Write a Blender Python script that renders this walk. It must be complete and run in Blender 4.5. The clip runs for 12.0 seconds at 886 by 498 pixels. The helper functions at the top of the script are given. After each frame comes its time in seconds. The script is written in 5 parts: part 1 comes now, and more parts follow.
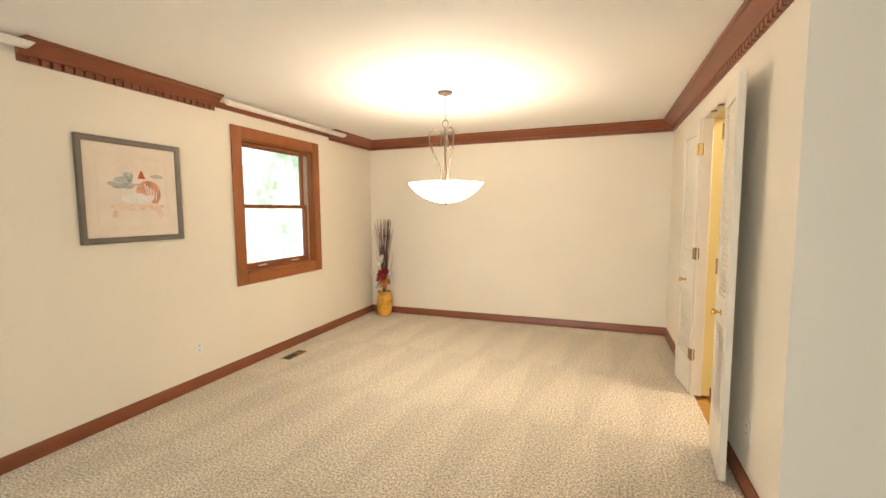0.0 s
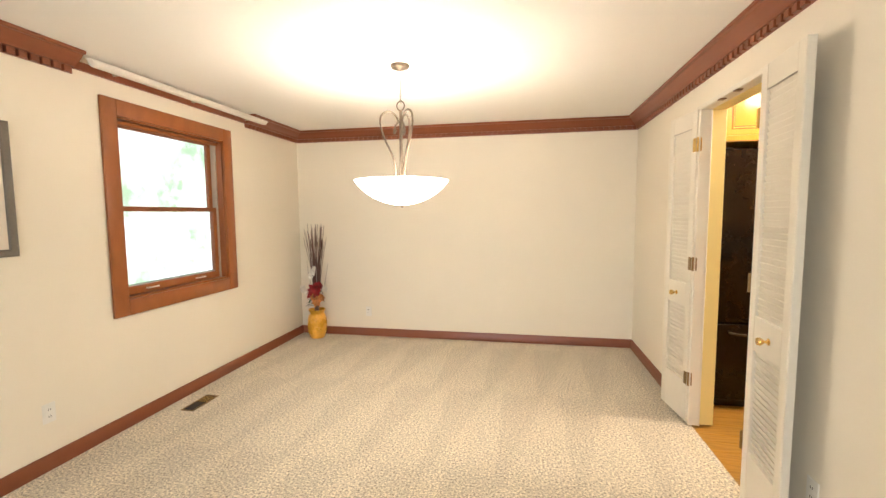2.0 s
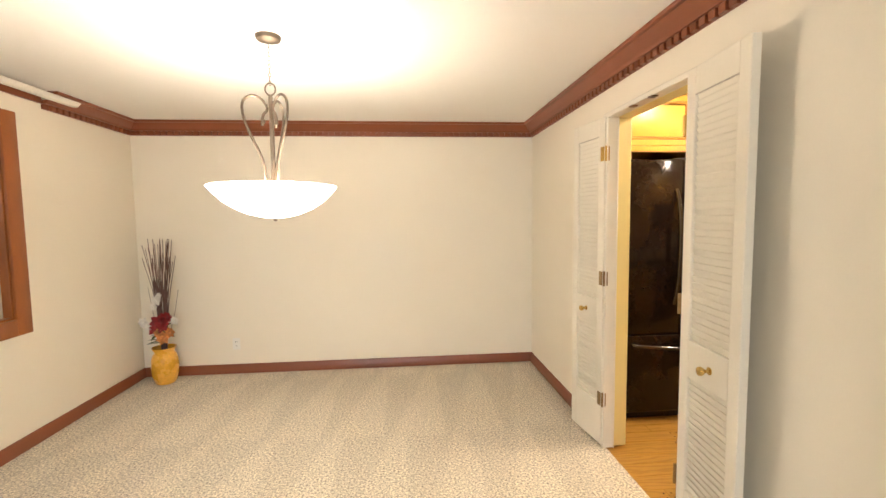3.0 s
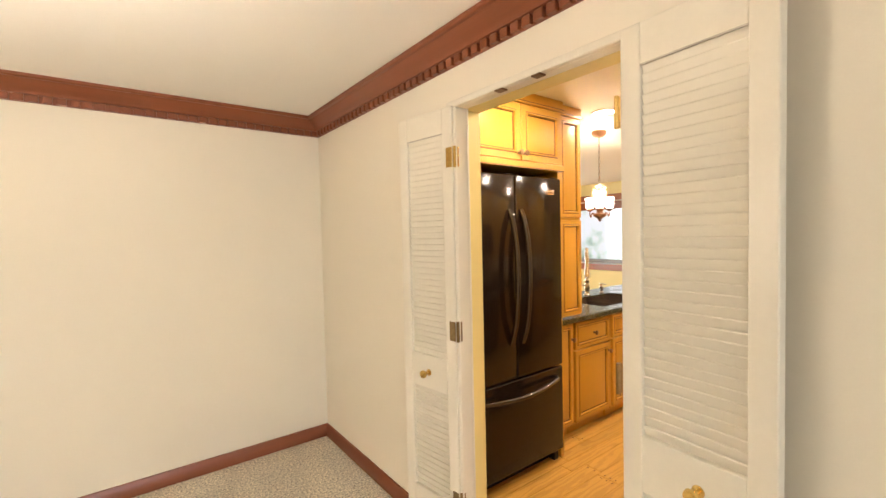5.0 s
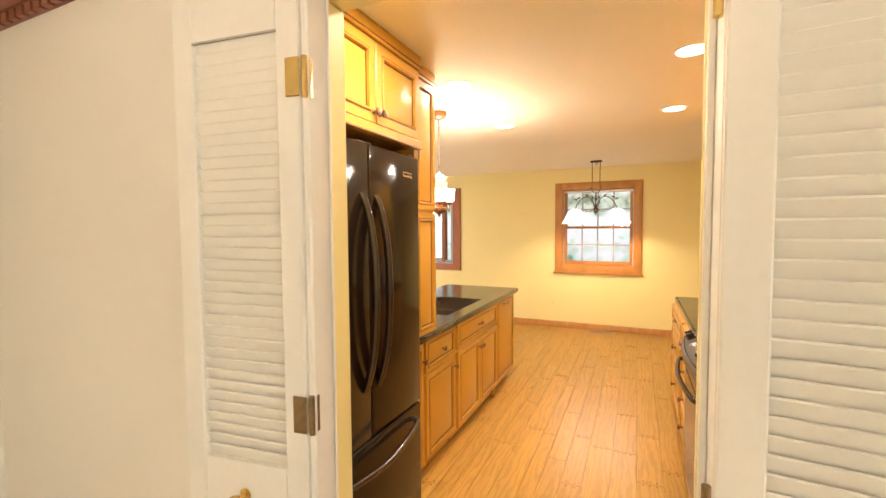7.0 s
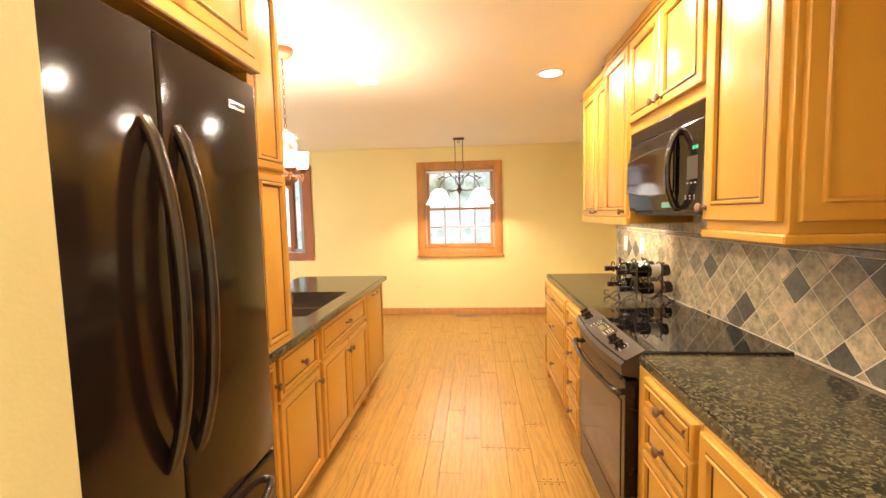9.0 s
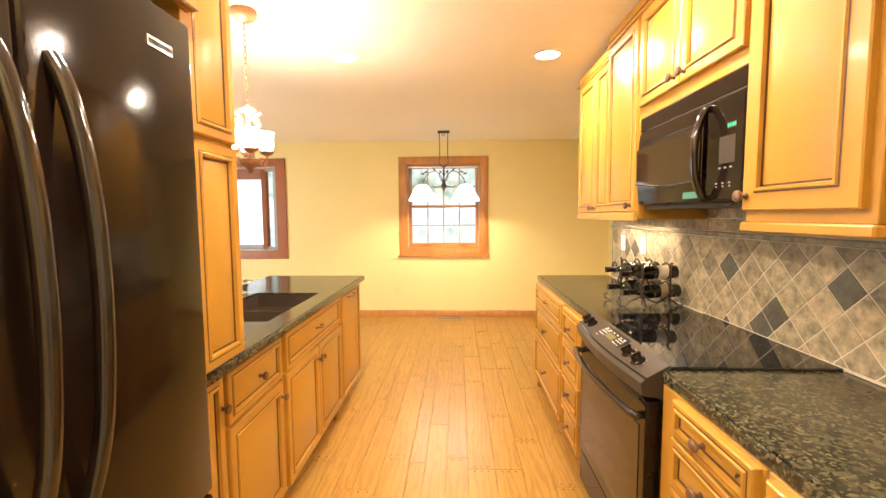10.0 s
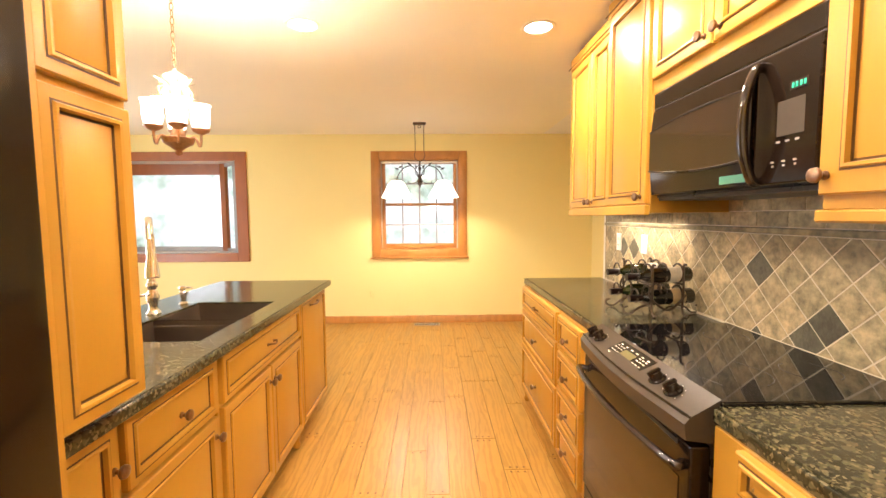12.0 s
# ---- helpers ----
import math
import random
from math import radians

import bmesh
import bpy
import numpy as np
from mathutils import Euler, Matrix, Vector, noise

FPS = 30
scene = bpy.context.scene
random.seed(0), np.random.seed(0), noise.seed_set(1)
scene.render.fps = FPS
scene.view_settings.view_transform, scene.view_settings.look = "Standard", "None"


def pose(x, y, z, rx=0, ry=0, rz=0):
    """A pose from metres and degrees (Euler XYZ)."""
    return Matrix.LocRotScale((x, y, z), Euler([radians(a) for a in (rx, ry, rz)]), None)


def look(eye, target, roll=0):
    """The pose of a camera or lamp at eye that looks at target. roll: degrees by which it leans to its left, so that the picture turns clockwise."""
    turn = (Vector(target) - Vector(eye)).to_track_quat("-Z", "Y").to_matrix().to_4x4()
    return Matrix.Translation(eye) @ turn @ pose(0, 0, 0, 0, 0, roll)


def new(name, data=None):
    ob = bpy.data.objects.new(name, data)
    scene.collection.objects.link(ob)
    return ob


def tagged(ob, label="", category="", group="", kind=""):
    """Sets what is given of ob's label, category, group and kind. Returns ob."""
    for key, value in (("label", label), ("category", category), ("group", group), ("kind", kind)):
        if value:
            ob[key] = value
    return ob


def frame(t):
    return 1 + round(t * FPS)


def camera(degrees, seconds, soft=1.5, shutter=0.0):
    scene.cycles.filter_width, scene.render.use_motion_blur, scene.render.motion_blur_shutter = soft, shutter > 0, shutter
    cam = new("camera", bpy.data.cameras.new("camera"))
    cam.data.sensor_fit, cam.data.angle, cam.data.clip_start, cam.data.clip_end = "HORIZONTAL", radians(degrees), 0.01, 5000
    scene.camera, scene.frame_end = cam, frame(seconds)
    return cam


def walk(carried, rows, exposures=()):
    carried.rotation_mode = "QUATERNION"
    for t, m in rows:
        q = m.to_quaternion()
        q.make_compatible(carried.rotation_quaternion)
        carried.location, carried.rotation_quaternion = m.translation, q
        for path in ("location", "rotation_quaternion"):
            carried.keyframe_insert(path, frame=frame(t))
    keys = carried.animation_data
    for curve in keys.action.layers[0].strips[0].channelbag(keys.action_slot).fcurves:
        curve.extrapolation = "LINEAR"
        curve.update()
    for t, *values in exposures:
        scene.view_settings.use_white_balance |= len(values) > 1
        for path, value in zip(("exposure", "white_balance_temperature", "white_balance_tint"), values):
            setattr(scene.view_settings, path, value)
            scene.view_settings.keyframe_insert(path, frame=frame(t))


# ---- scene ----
cam = camera(92.4, 12.0)
PATH = [
    (0, (0.138, 0.192, 1.469), (-0.557, 2.059, 1.292), -0.4),
    (0.5, (-0.011, 0.345, 1.465), (-0.621, 2.241, 1.283), -0.3),
    (1, (-0.122, 0.482, 1.443), (-0.699, 2.388, 1.26), -0.3),
    (1.5, (-0.223, 0.628, 1.462), (-0.752, 2.548, 1.278), -0.3),
    (2, (-0.306, 0.82, 1.48), (-0.673, 2.779, 1.314), -0.4),
    (2.5, (-0.385, 1.054, 1.515), (-0.485, 3.046, 1.365), -0.6),
    (3, (-0.439, 1.329, 1.531), (-0.263, 3.316, 1.385), -0.7),
    (5, (-0.384, 2.441, 1.577), (0.826, 4.031, 1.506), -1.3),
    (5.5, (-0.309, 2.676, 1.583), (1.089, 4.103, 1.486), -0.8),
    (6, (-0.199, 2.89, 1.591), (1.373, 4.12, 1.467), -0.3),
    (6.5, (-0.07, 3.072, 1.588), (1.63, 4.12, 1.477), -0.3),
    (7, (0.055, 3.234, 1.575), (1.872, 4.064, 1.473), -0.4),
    (7.5, (0.169, 3.344, 1.563), (2.068, 3.961, 1.457), -0.6),
    (9.3, (0.699, 3.551, 1.465), (2.688, 3.674, 1.298), -1.0),
    (9.5, (0.76, 3.564, 1.453), (2.75, 3.671, 1.288), -0.7),
    (10, (0.905, 3.573, 1.433), (2.898, 3.647, 1.274), -0.4),
    (10.5, (1.027, 3.577, 1.421), (3.02, 3.605, 1.261), -0.2),
    (11, (1.142, 3.577, 1.414), (3.136, 3.566, 1.252), -0.5),
    (11.5, (1.228, 3.582, 1.404), (3.221, 3.546, 1.246), -0.6),
    (12, (1.282, 3.595, 1.396), (3.276, 3.554, 1.243), -0.4),
]
EXPOSED = [(0, -0.1, 6500, 12), (1.2, -0.1, 6480, 12), (2.2, -0.02, 6200, 12), (3.2, -0.08, 6200, 12), (5, -0.06, 6250, 12), (6, -0.02, 6280, 12), (7.0, 0.0, 6280, 12), (7.5, -0.1, 6330, 12), (9.3, 0.23, 6130, 12), (12, 0.28, 6130, 12)]
walk(cam, [(t, look(eye, target, roll)) for t, eye, target, roll in PATH], EXPOSED)

# ---- light ----
world = bpy.data.worlds.new("world")
scene.world = world
world.use_nodes = True
_n = world.node_tree.nodes
_sky = _n.new("ShaderNodeTexSky")
_sky.sky_type, _sky.sun_disc = "NISHITA", False
_sky.sun_elevation, _sky.sun_rotation = radians(59), radians(349)
world.node_tree.links.new(_sky.outputs[0], _n["Background"].inputs[0])
_n["Background"].inputs[1].default_value = 0.15


def lamp(name, kind, watts, color, m, **more):
    data = bpy.data.lights.new(name, kind)
    data.energy, data.color = watts, color
    for key, value in more.items():
        if key == "size":
            data.size = value
        elif key == "size_y":
            data.shape = "RECTANGLE"
            data.size_y = value
        elif key == "radius":
            data.shadow_soft_size = value
        elif key == "cone":
            data.spot_size, data.spot_blend = radians(value), 0.6
        elif key == "angle":
            data.angle = radians(value)
    ob = new(name, data)
    ob.matrix_world = m
    return ob


WARM, SOFT, DAY = (1.0, 0.82, 0.62), (1.0, 0.80, 0.60), (0.92, 0.95, 0.96)
lamp("sun", "SUN", 1.2, (1.0, 0.97, 0.92), look((0, 0, 0), (0.1, -0.5, -0.85)), angle=10)
# daylight in the opening of the window behind
lamp("window_light", "AREA", 100, DAY, look((-0.9, -2.9, 1.3), (-0.6, 3, 0.9)), size=2.6, size_y=1.9)

# extra daylight for the far kitchen from an added, unseen opening
lamp("window_light", "AREA", 80, (0.95, 0.97, 1.0), look((4.6, 8.22, 1.2), (5.0, 3.0, 1.0)), size=1.6, size_y=1.9)

# ---- materials ----
MATS = {}


def material(name, color, rough=0.5, metal=0.0, var=0.08, scale=6.0, bump=0.0, fine=60.0, stretch=(1, 1, 1), dark=None, rand=0.0, coat=0.0, spec=0.5, islands=False, band=(0.45, 0.95)):
    """Base colour broken at two scales, roughness with it, fine relief."""
    mat = bpy.data.materials.new(name)
    mat.use_nodes = True
    nt = mat.node_tree
    b = nt.nodes["Principled BSDF"]
    tc, mp = nt.nodes.new("ShaderNodeTexCoord"), nt.nodes.new("ShaderNodeMapping")
    mp.inputs["Scale"].default_value = stretch
    nt.links.new(tc.outputs["Object"], mp.inputs[0])
    info = nt.nodes.new("ShaderNodeObjectInfo")
    vec = mp.outputs[0]
    if rand:
        add = nt.nodes.new("ShaderNodeVectorMath")
        add.operation = "MULTIPLY_ADD"
        nt.links.new(info.outputs["Random"], add.inputs[0])
        add.inputs[1].default_value = (37, 53, 71)
        nt.links.new(vec, add.inputs[2])
        vec = add.outputs[0]
    n1, n2 = nt.nodes.new("ShaderNodeTexNoise"), nt.nodes.new("ShaderNodeTexNoise")
    for node, s in ((n1, scale), (n2, fine)):
        node.inputs["Scale"].default_value, node.inputs["Detail"].default_value = s, 4
        nt.links.new(vec, node.inputs["Vector"])
    mixf = nt.nodes.new("ShaderNodeMath")
    mixf.operation = "MULTIPLY_ADD"
    nt.links.new(n2.outputs[0], mixf.inputs[0])
    mixf.inputs[1].default_value = 0.45
    nt.links.new(n1.outputs[0], mixf.inputs[2])
    ramp = nt.nodes.new("ShaderNodeValToRGB")
    dk = dark or tuple(c * (1 - 2.2 * var) for c in color)
    lt = tuple(min(1, c * (1 + 1.2 * var)) for c in color)
    ramp.color_ramp.elements[0].position, ramp.color_ramp.elements[0].color = band[0], (*dk, 1)
    ramp.color_ramp.elements[1].position, ramp.color_ramp.elements[1].color = band[1], (*lt, 1)
    nt.links.new(mixf.outputs[0], ramp.inputs[0])
    col = ramp.outputs[0]
    if rand:
        hsv = nt.nodes.new("ShaderNodeHueSaturation")
        mr = nt.nodes.new("ShaderNodeMapRange")
        mr.inputs[3].default_value, mr.inputs[4].default_value = 1 - rand, 1 + rand
        src = info.outputs["Random"]
        if islands:
            src = nt.nodes.new("ShaderNodeNewGeometry").outputs["Random Per Island"]
        nt.links.new(src, mr.inputs[0])
        nt.links.new(mr.outputs[0], hsv.inputs["Value"])
        nt.links.new(col, hsv.inputs["Color"])
        col = hsv.outputs[0]
    nt.links.new(col, b.inputs["Base Color"])
    rr = nt.nodes.new("ShaderNodeMapRange")
    rr.inputs[1].default_value, rr.inputs[2].default_value = 0.3, 0.7
    rr.inputs[3].default_value, rr.inputs[4].default_value = max(0.02, rough * 0.85), min(1, rough * 1.15)
    nt.links.new(n1.outputs[0], rr.inputs[0])
    nt.links.new(rr.outputs[0], b.inputs["Roughness"])
    b.inputs["Metallic"].default_value = metal
    b.inputs["Coat Weight"].default_value = coat
    b.inputs["Coat Roughness"].default_value = 0.08
    b.inputs["Specular IOR Level"].default_value = spec
    if bump:
        bp = nt.nodes.new("ShaderNodeBump")
        bp.inputs["Strength"].default_value, bp.inputs["Distance"].default_value = bump, 0.01
        nt.links.new(n2.outputs[0], bp.inputs["Height"])
        nt.links.new(bp.outputs[0], b.inputs["Normal"])
    MATS[name] = mat
    return mat


def glowing(name, color, strength, base=(0.8, 0.8, 0.8), rough=0.4):
    mat = material(name, base, rough, var=0.02)
    b = mat.node_tree.nodes["Principled BSDF"]
    b.inputs["Emission Color"].default_value = (*color, 1)
    b.inputs["Emission Strength"].default_value = strength
    return mat


def glass_pane(name):
    mat = bpy.data.materials.new(name)
    mat.use_nodes = True
    nt = mat.node_tree
    out = nt.nodes["Material Output"]
    tr, gl, mx = (nt.nodes.new("ShaderNode" + k) for k in ("BsdfTransparent", "BsdfGlossy", "MixShader"))
    gl.inputs["Roughness"].default_value = 0.03
    mx.inputs[0].default_value = 0.05
    for a, z in ((tr.outputs[0], mx.inputs[1]), (gl.outputs[0], mx.inputs[2]), (mx.outputs[0], out.inputs[0])):
        nt.links.new(a, z)
    return mat


PAINT = material("cream wall paint", (0.83, 0.768, 0.64), 0.6, var=0.012, scale=1.2, bump=0.05, fine=180)
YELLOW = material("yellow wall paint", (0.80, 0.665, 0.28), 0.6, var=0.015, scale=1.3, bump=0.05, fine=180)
CEILK = material("yellow-cream ceiling paint", (0.88, 0.81, 0.635), 0.7, var=0.012, scale=1.5, bump=0.08, fine=140)
CEIL = material("ceiling paint", (0.84, 0.815, 0.765), 0.7, var=0.012, scale=1.5, bump=0.08, fine=140)
TRIM = material("red-brown stained trim", (0.20, 0.058, 0.022), 0.32, var=0.10, scale=3, fine=40, bump=0.04, stretch=(0.6, 0.6, 8), spec=0.5)
TRIMH = material("red-brown stained moulding", (0.23, 0.066, 0.026), 0.34, var=0.05, scale=1.2, fine=5, stretch=(14, 0.7, 14), coat=0.06)
TRIMX = material("red-brown stained moulding across", (0.23, 0.066, 0.026), 0.34, var=0.05, scale=1.2, fine=5, stretch=(0.7, 14, 14), coat=0.06)
OAKW = material("orange-brown window wood", (0.31, 0.098, 0.025), 0.35, var=0.08, scale=4, fine=60, bump=0.05, stretch=(3, 3, 1))
OAK = material("golden oak trim", (0.46, 0.20, 0.045), 0.35, var=0.12, scale=4, fine=60, bump=0.05, stretch=(3, 3, 1))
WHITE = material("off-white gloss paint", (0.76, 0.71, 0.60), 0.38, var=0.02, scale=3, bump=0.02)
RAIL = material("white rail", (0.85, 0.80, 0.72), 0.35, var=0.03)
MAPLE = material("honey maple", (0.50, 0.258, 0.030), 0.36, var=0.022, scale=1.6, fine=30, stretch=(7, 7, 0.6), rand=0.04, coat=0.05)
GLAZE = material("dark brown glaze", (0.11, 0.045, 0.010), 0.4, var=0.2)
BLACK = material("black gloss appliance", (0.013, 0.0075, 0.0045), 0.12, var=0.12, spec=0.27)
HANDLE = material("black handle enamel", (0.020, 0.012, 0.008), 0.14, var=0.1, spec=0.75)
BLACKM = material("black satin", (0.016, 0.010, 0.008), 0.3, var=0.15, spec=0.3)
GLASSB = material("black glass", (0.006, 0.005, 0.005), 0.04, var=0.1, spec=1.0)
OVENG = material("brown oven glass", (0.022, 0.012, 0.007), 0.07, var=0.1, spec=0.7)
PANELG = material("taupe control panel", (0.058, 0.043, 0.029), 0.36, var=0.08, spec=0.3)
PEWTER = material("aged bronze", (0.26, 0.16, 0.10), 0.32, metal=0.85, var=0.2, fine=120)
BRASS = material("polished brass", (0.72, 0.50, 0.16), 0.25, metal=1.0, var=0.08)
BRASSD = material("worn dark brass", (0.30, 0.20, 0.09), 0.4, metal=0.9, var=0.2)
NICKEL = material("brushed nickel", (0.17, 0.135, 0.10), 0.42, metal=0.85, var=0.08, fine=150)
CHROME = material("satin steel", (0.82, 0.77, 0.70), 0.25, metal=1.0, var=0.05)
PEACH = material("antique peach metal", (0.46, 0.25, 0.13), 0.42, metal=0.5, var=0.2, fine=90)
IRON = material("dark bronze iron", (0.10, 0.07, 0.05), 0.45, metal=0.7, var=0.2)
SINK = material("dark brown composite", (0.045, 0.030, 0.020), 0.4, var=0.15, fine=200)
PLASTIC = material("white plastic", (0.82, 0.80, 0.74), 0.35, var=0.02)
GRILLE = material("grey vent metal", (0.48, 0.43, 0.36), 0.45, metal=0.3, var=0.1)
SLOT = material("dark slot", (0.03, 0.022, 0.016), 0.7, var=0.1)
MUNTIN = material("grey window grille", (0.34, 0.32, 0.30), 0.4, var=0.05)
LINER = material("beige jamb liner", (0.48, 0.43, 0.34), 0.5, var=0.04)
PANE = glass_pane("window glass")
BOWL = glowing("frosted bowl glass", (1.0, 0.88, 0.72), 19.0, (0.85, 0.82, 0.76))
SHADE = glowing("lit frosted glass", (1.0, 0.90, 0.76), 4.5, (0.85, 0.8, 0.7))
SHADE2 = glowing("lit bell glass", (1.0, 0.95, 0.88), 2.2, (0.85, 0.83, 0.8))
CANLIGHT = glowing("lit can lamp", (1.0, 0.88, 0.68), 16.0)
GREENLED = glowing("green display", (0.05, 1.0, 0.45), 0.9, (0.02, 0.1, 0.05))
AMBER = glowing("amber display", (0.55, 0.42, 0.03), 0.10, (0.10, 0.085, 0.03))


def carpet_material():
    """Twisted pile with wedge-shaped vacuum strokes in rows across the room."""
    mat = material("beige plush carpet", (0.765, 0.617, 0.467), 0.95, var=0.36, scale=78, fine=150, bump=1.0, spec=0.1, band=(0.48, 0.92))
    nt = mat.node_tree
    b = nt.nodes["Principled BSDF"]
    src = b.inputs["Base Color"].links[0].from_socket

    def calc(op, x, y=0.0, z=0.0):
        n = nt.nodes.new("ShaderNodeMath")
        n.operation = op
        for i, v in enumerate((x, y, z)):
            if isinstance(v, (int, float)):
                n.inputs[i].default_value = v
            else:
                nt.links.new(v, n.inputs[i])
        return n.outputs[0]

    tc, sep, nz, big = (nt.nodes.new("ShaderNode" + k) for k in ("TexCoord", "SeparateXYZ", "TexNoise", "TexNoise"))
    nt.links.new(tc.outputs["Object"], sep.inputs[0])
    for n, sc, dt in ((nz, 2.2, 4), (big, 0.8, 2)):
        n.inputs["Scale"].default_value, n.inputs["Detail"].default_value = sc, dt
        nt.links.new(tc.outputs["Object"], n.inputs[0])
    wob = calc("MULTIPLY_ADD", nz.outputs[0], 0.22, -0.11)
    along = calc("ADD", sep.outputs["Y"], wob)
    row = calc("MULTIPLY_ADD", along, 1 / 1.15, -4.25 / 1.15 + 20)
    run = calc("FRACT", row)
    step = calc("MULTIPLY", calc("FLOOR", row), 0.37)
    across = calc("FRACT", calc("ADD", calc("MULTIPLY_ADD", calc("ADD", sep.outputs["X"], calc("MULTIPLY", wob, 0.35)), 1 / 0.44, 40.0), step))
    edge = calc("MULTIPLY_ADD", run, 0.62, 0.14)
    nap = nt.nodes.new("ShaderNodeMapRange")
    nap.interpolation_type = "SMOOTHSTEP"
    nap.inputs[1].default_value, nap.inputs[2].default_value, nap.inputs[3].default_value, nap.inputs[4].default_value = -0.09, 0.09, 0.94, 1.035
    nt.links.new(calc("SUBTRACT", across, edge), nap.inputs[0])
    line = nt.nodes.new("ShaderNodeMapRange")
    line.inputs[1].default_value, line.inputs[2].default_value, line.inputs[3].default_value, line.inputs[4].default_value = 0.0, 0.08, 0.96, 1.0
    nt.links.new(run, line.inputs[0])
    worn = calc("MULTIPLY_ADD", big.outputs[0], 0.22, 0.89)
    value = calc("MULTIPLY", calc("MULTIPLY", nap.outputs[0], line.outputs[0]), worn)
    hsv = nt.nodes.new("ShaderNodeHueSaturation")
    nt.links.new(value, hsv.inputs["Value"])
    nt.links.new(src, hsv.inputs["Color"])
    nt.links.new(hsv.outputs[0], b.inputs["Base Color"])
    b.inputs["Sheen Weight"].default_value = 0.25
    return mat


CARPET = carpet_material()
PLANK = material("honey oak plank", (0.41, 0.217, 0.040), 0.36, var=0.06, scale=1.1, fine=22, bump=0.01, stretch=(1.0, 7, 1), rand=0.06, band=(0.5, 0.92))
PLANKS = material("honey oak planks", (0.41, 0.217, 0.040), 0.36, var=0.06, scale=1.1, fine=22, bump=0.01, stretch=(1.0, 7, 1), rand=0.06, band=(0.5, 0.92), islands=True)


def oak_grain(mat, shift):
    """Flame-shaped growth lines along the board."""
    nt = mat.node_tree
    b = nt.nodes["Principled BSDF"]
    src = b.inputs["Base Color"].links[0].from_socket
    tc, mp, info, add, wave, ramp, mix = (nt.nodes.new("ShaderNode" + k) for k in ("TexCoord", "Mapping", "ObjectInfo", "VectorMath", "TexWave", "ValToRGB", "Mix"))
    mp.inputs["Scale"].default_value = (0.16, 1.0, 1.0)
    add.operation = "MULTIPLY_ADD"
    add.inputs[1].default_value = (shift, shift * 1.7, 0)
    nt.links.new(tc.outputs["Object"], mp.inputs[0])
    nt.links.new(info.outputs["Random"], add.inputs[0])
    nt.links.new(mp.outputs[0], add.inputs[2])
    nt.links.new(add.outputs[0], wave.inputs[0])
    wave.bands_direction = "Y"
    for key, v in (("Scale", 8), ("Distortion", 16), ("Detail", 3), ("Detail Scale", 1.1), ("Detail Roughness", 0.6)):
        wave.inputs[key].default_value = v
    ramp.color_ramp.elements[0].position, ramp.color_ramp.elements[0].color = 0.15, (0.62, 0.54, 0.44, 1)
    ramp.color_ramp.elements[1].position, ramp.color_ramp.elements[1].color = 0.55, (1.06, 1.06, 1.06, 1)
    nt.links.new(wave.outputs["Fac"], ramp.inputs[0])
    mix.data_type, mix.blend_type = "RGBA", "MULTIPLY"
    mix.inputs[0].default_value = 0.42
    nt.links.new(src, mix.inputs[6])
    nt.links.new(ramp.outputs[0], mix.inputs[7])
    nt.links.new(mix.outputs[2], b.inputs["Base Color"])


oak_grain(PLANK, 31.0)
oak_grain(PLANKS, 0.0)
JOINT = material("brown plank joint", (0.25, 0.12, 0.028), 0.6, var=0.15)
PEG = material("dark peg", (0.13, 0.055, 0.015), 0.5, var=0.2)
GRANITE = material("dark green-brown granite", (0.040, 0.037, 0.022), 0.15, var=0.3, scale=14, fine=60, spec=0.42)
SLATE = material("grey-green slate", (0.42, 0.335, 0.185), 0.42, var=0.2, scale=24, fine=70, bump=0.4, rand=0.3, dark=(0.15, 0.13, 0.075), band=(0.46, 0.94))
SLATED = material("dark blue-grey slate", (0.13, 0.115, 0.075), 0.42, var=0.22, scale=16, fine=60, bump=0.35, rand=0.25)
SLATEB = material("tan slate", (0.50, 0.385, 0.215), 0.42, var=0.2, scale=20, fine=60, bump=0.4, rand=0.2, dark=(0.19, 0.16, 0.09), band=(0.46, 0.94))
GROUT = material("light grout", (0.74, 0.65, 0.49), 0.8, var=0.1, fine=200)


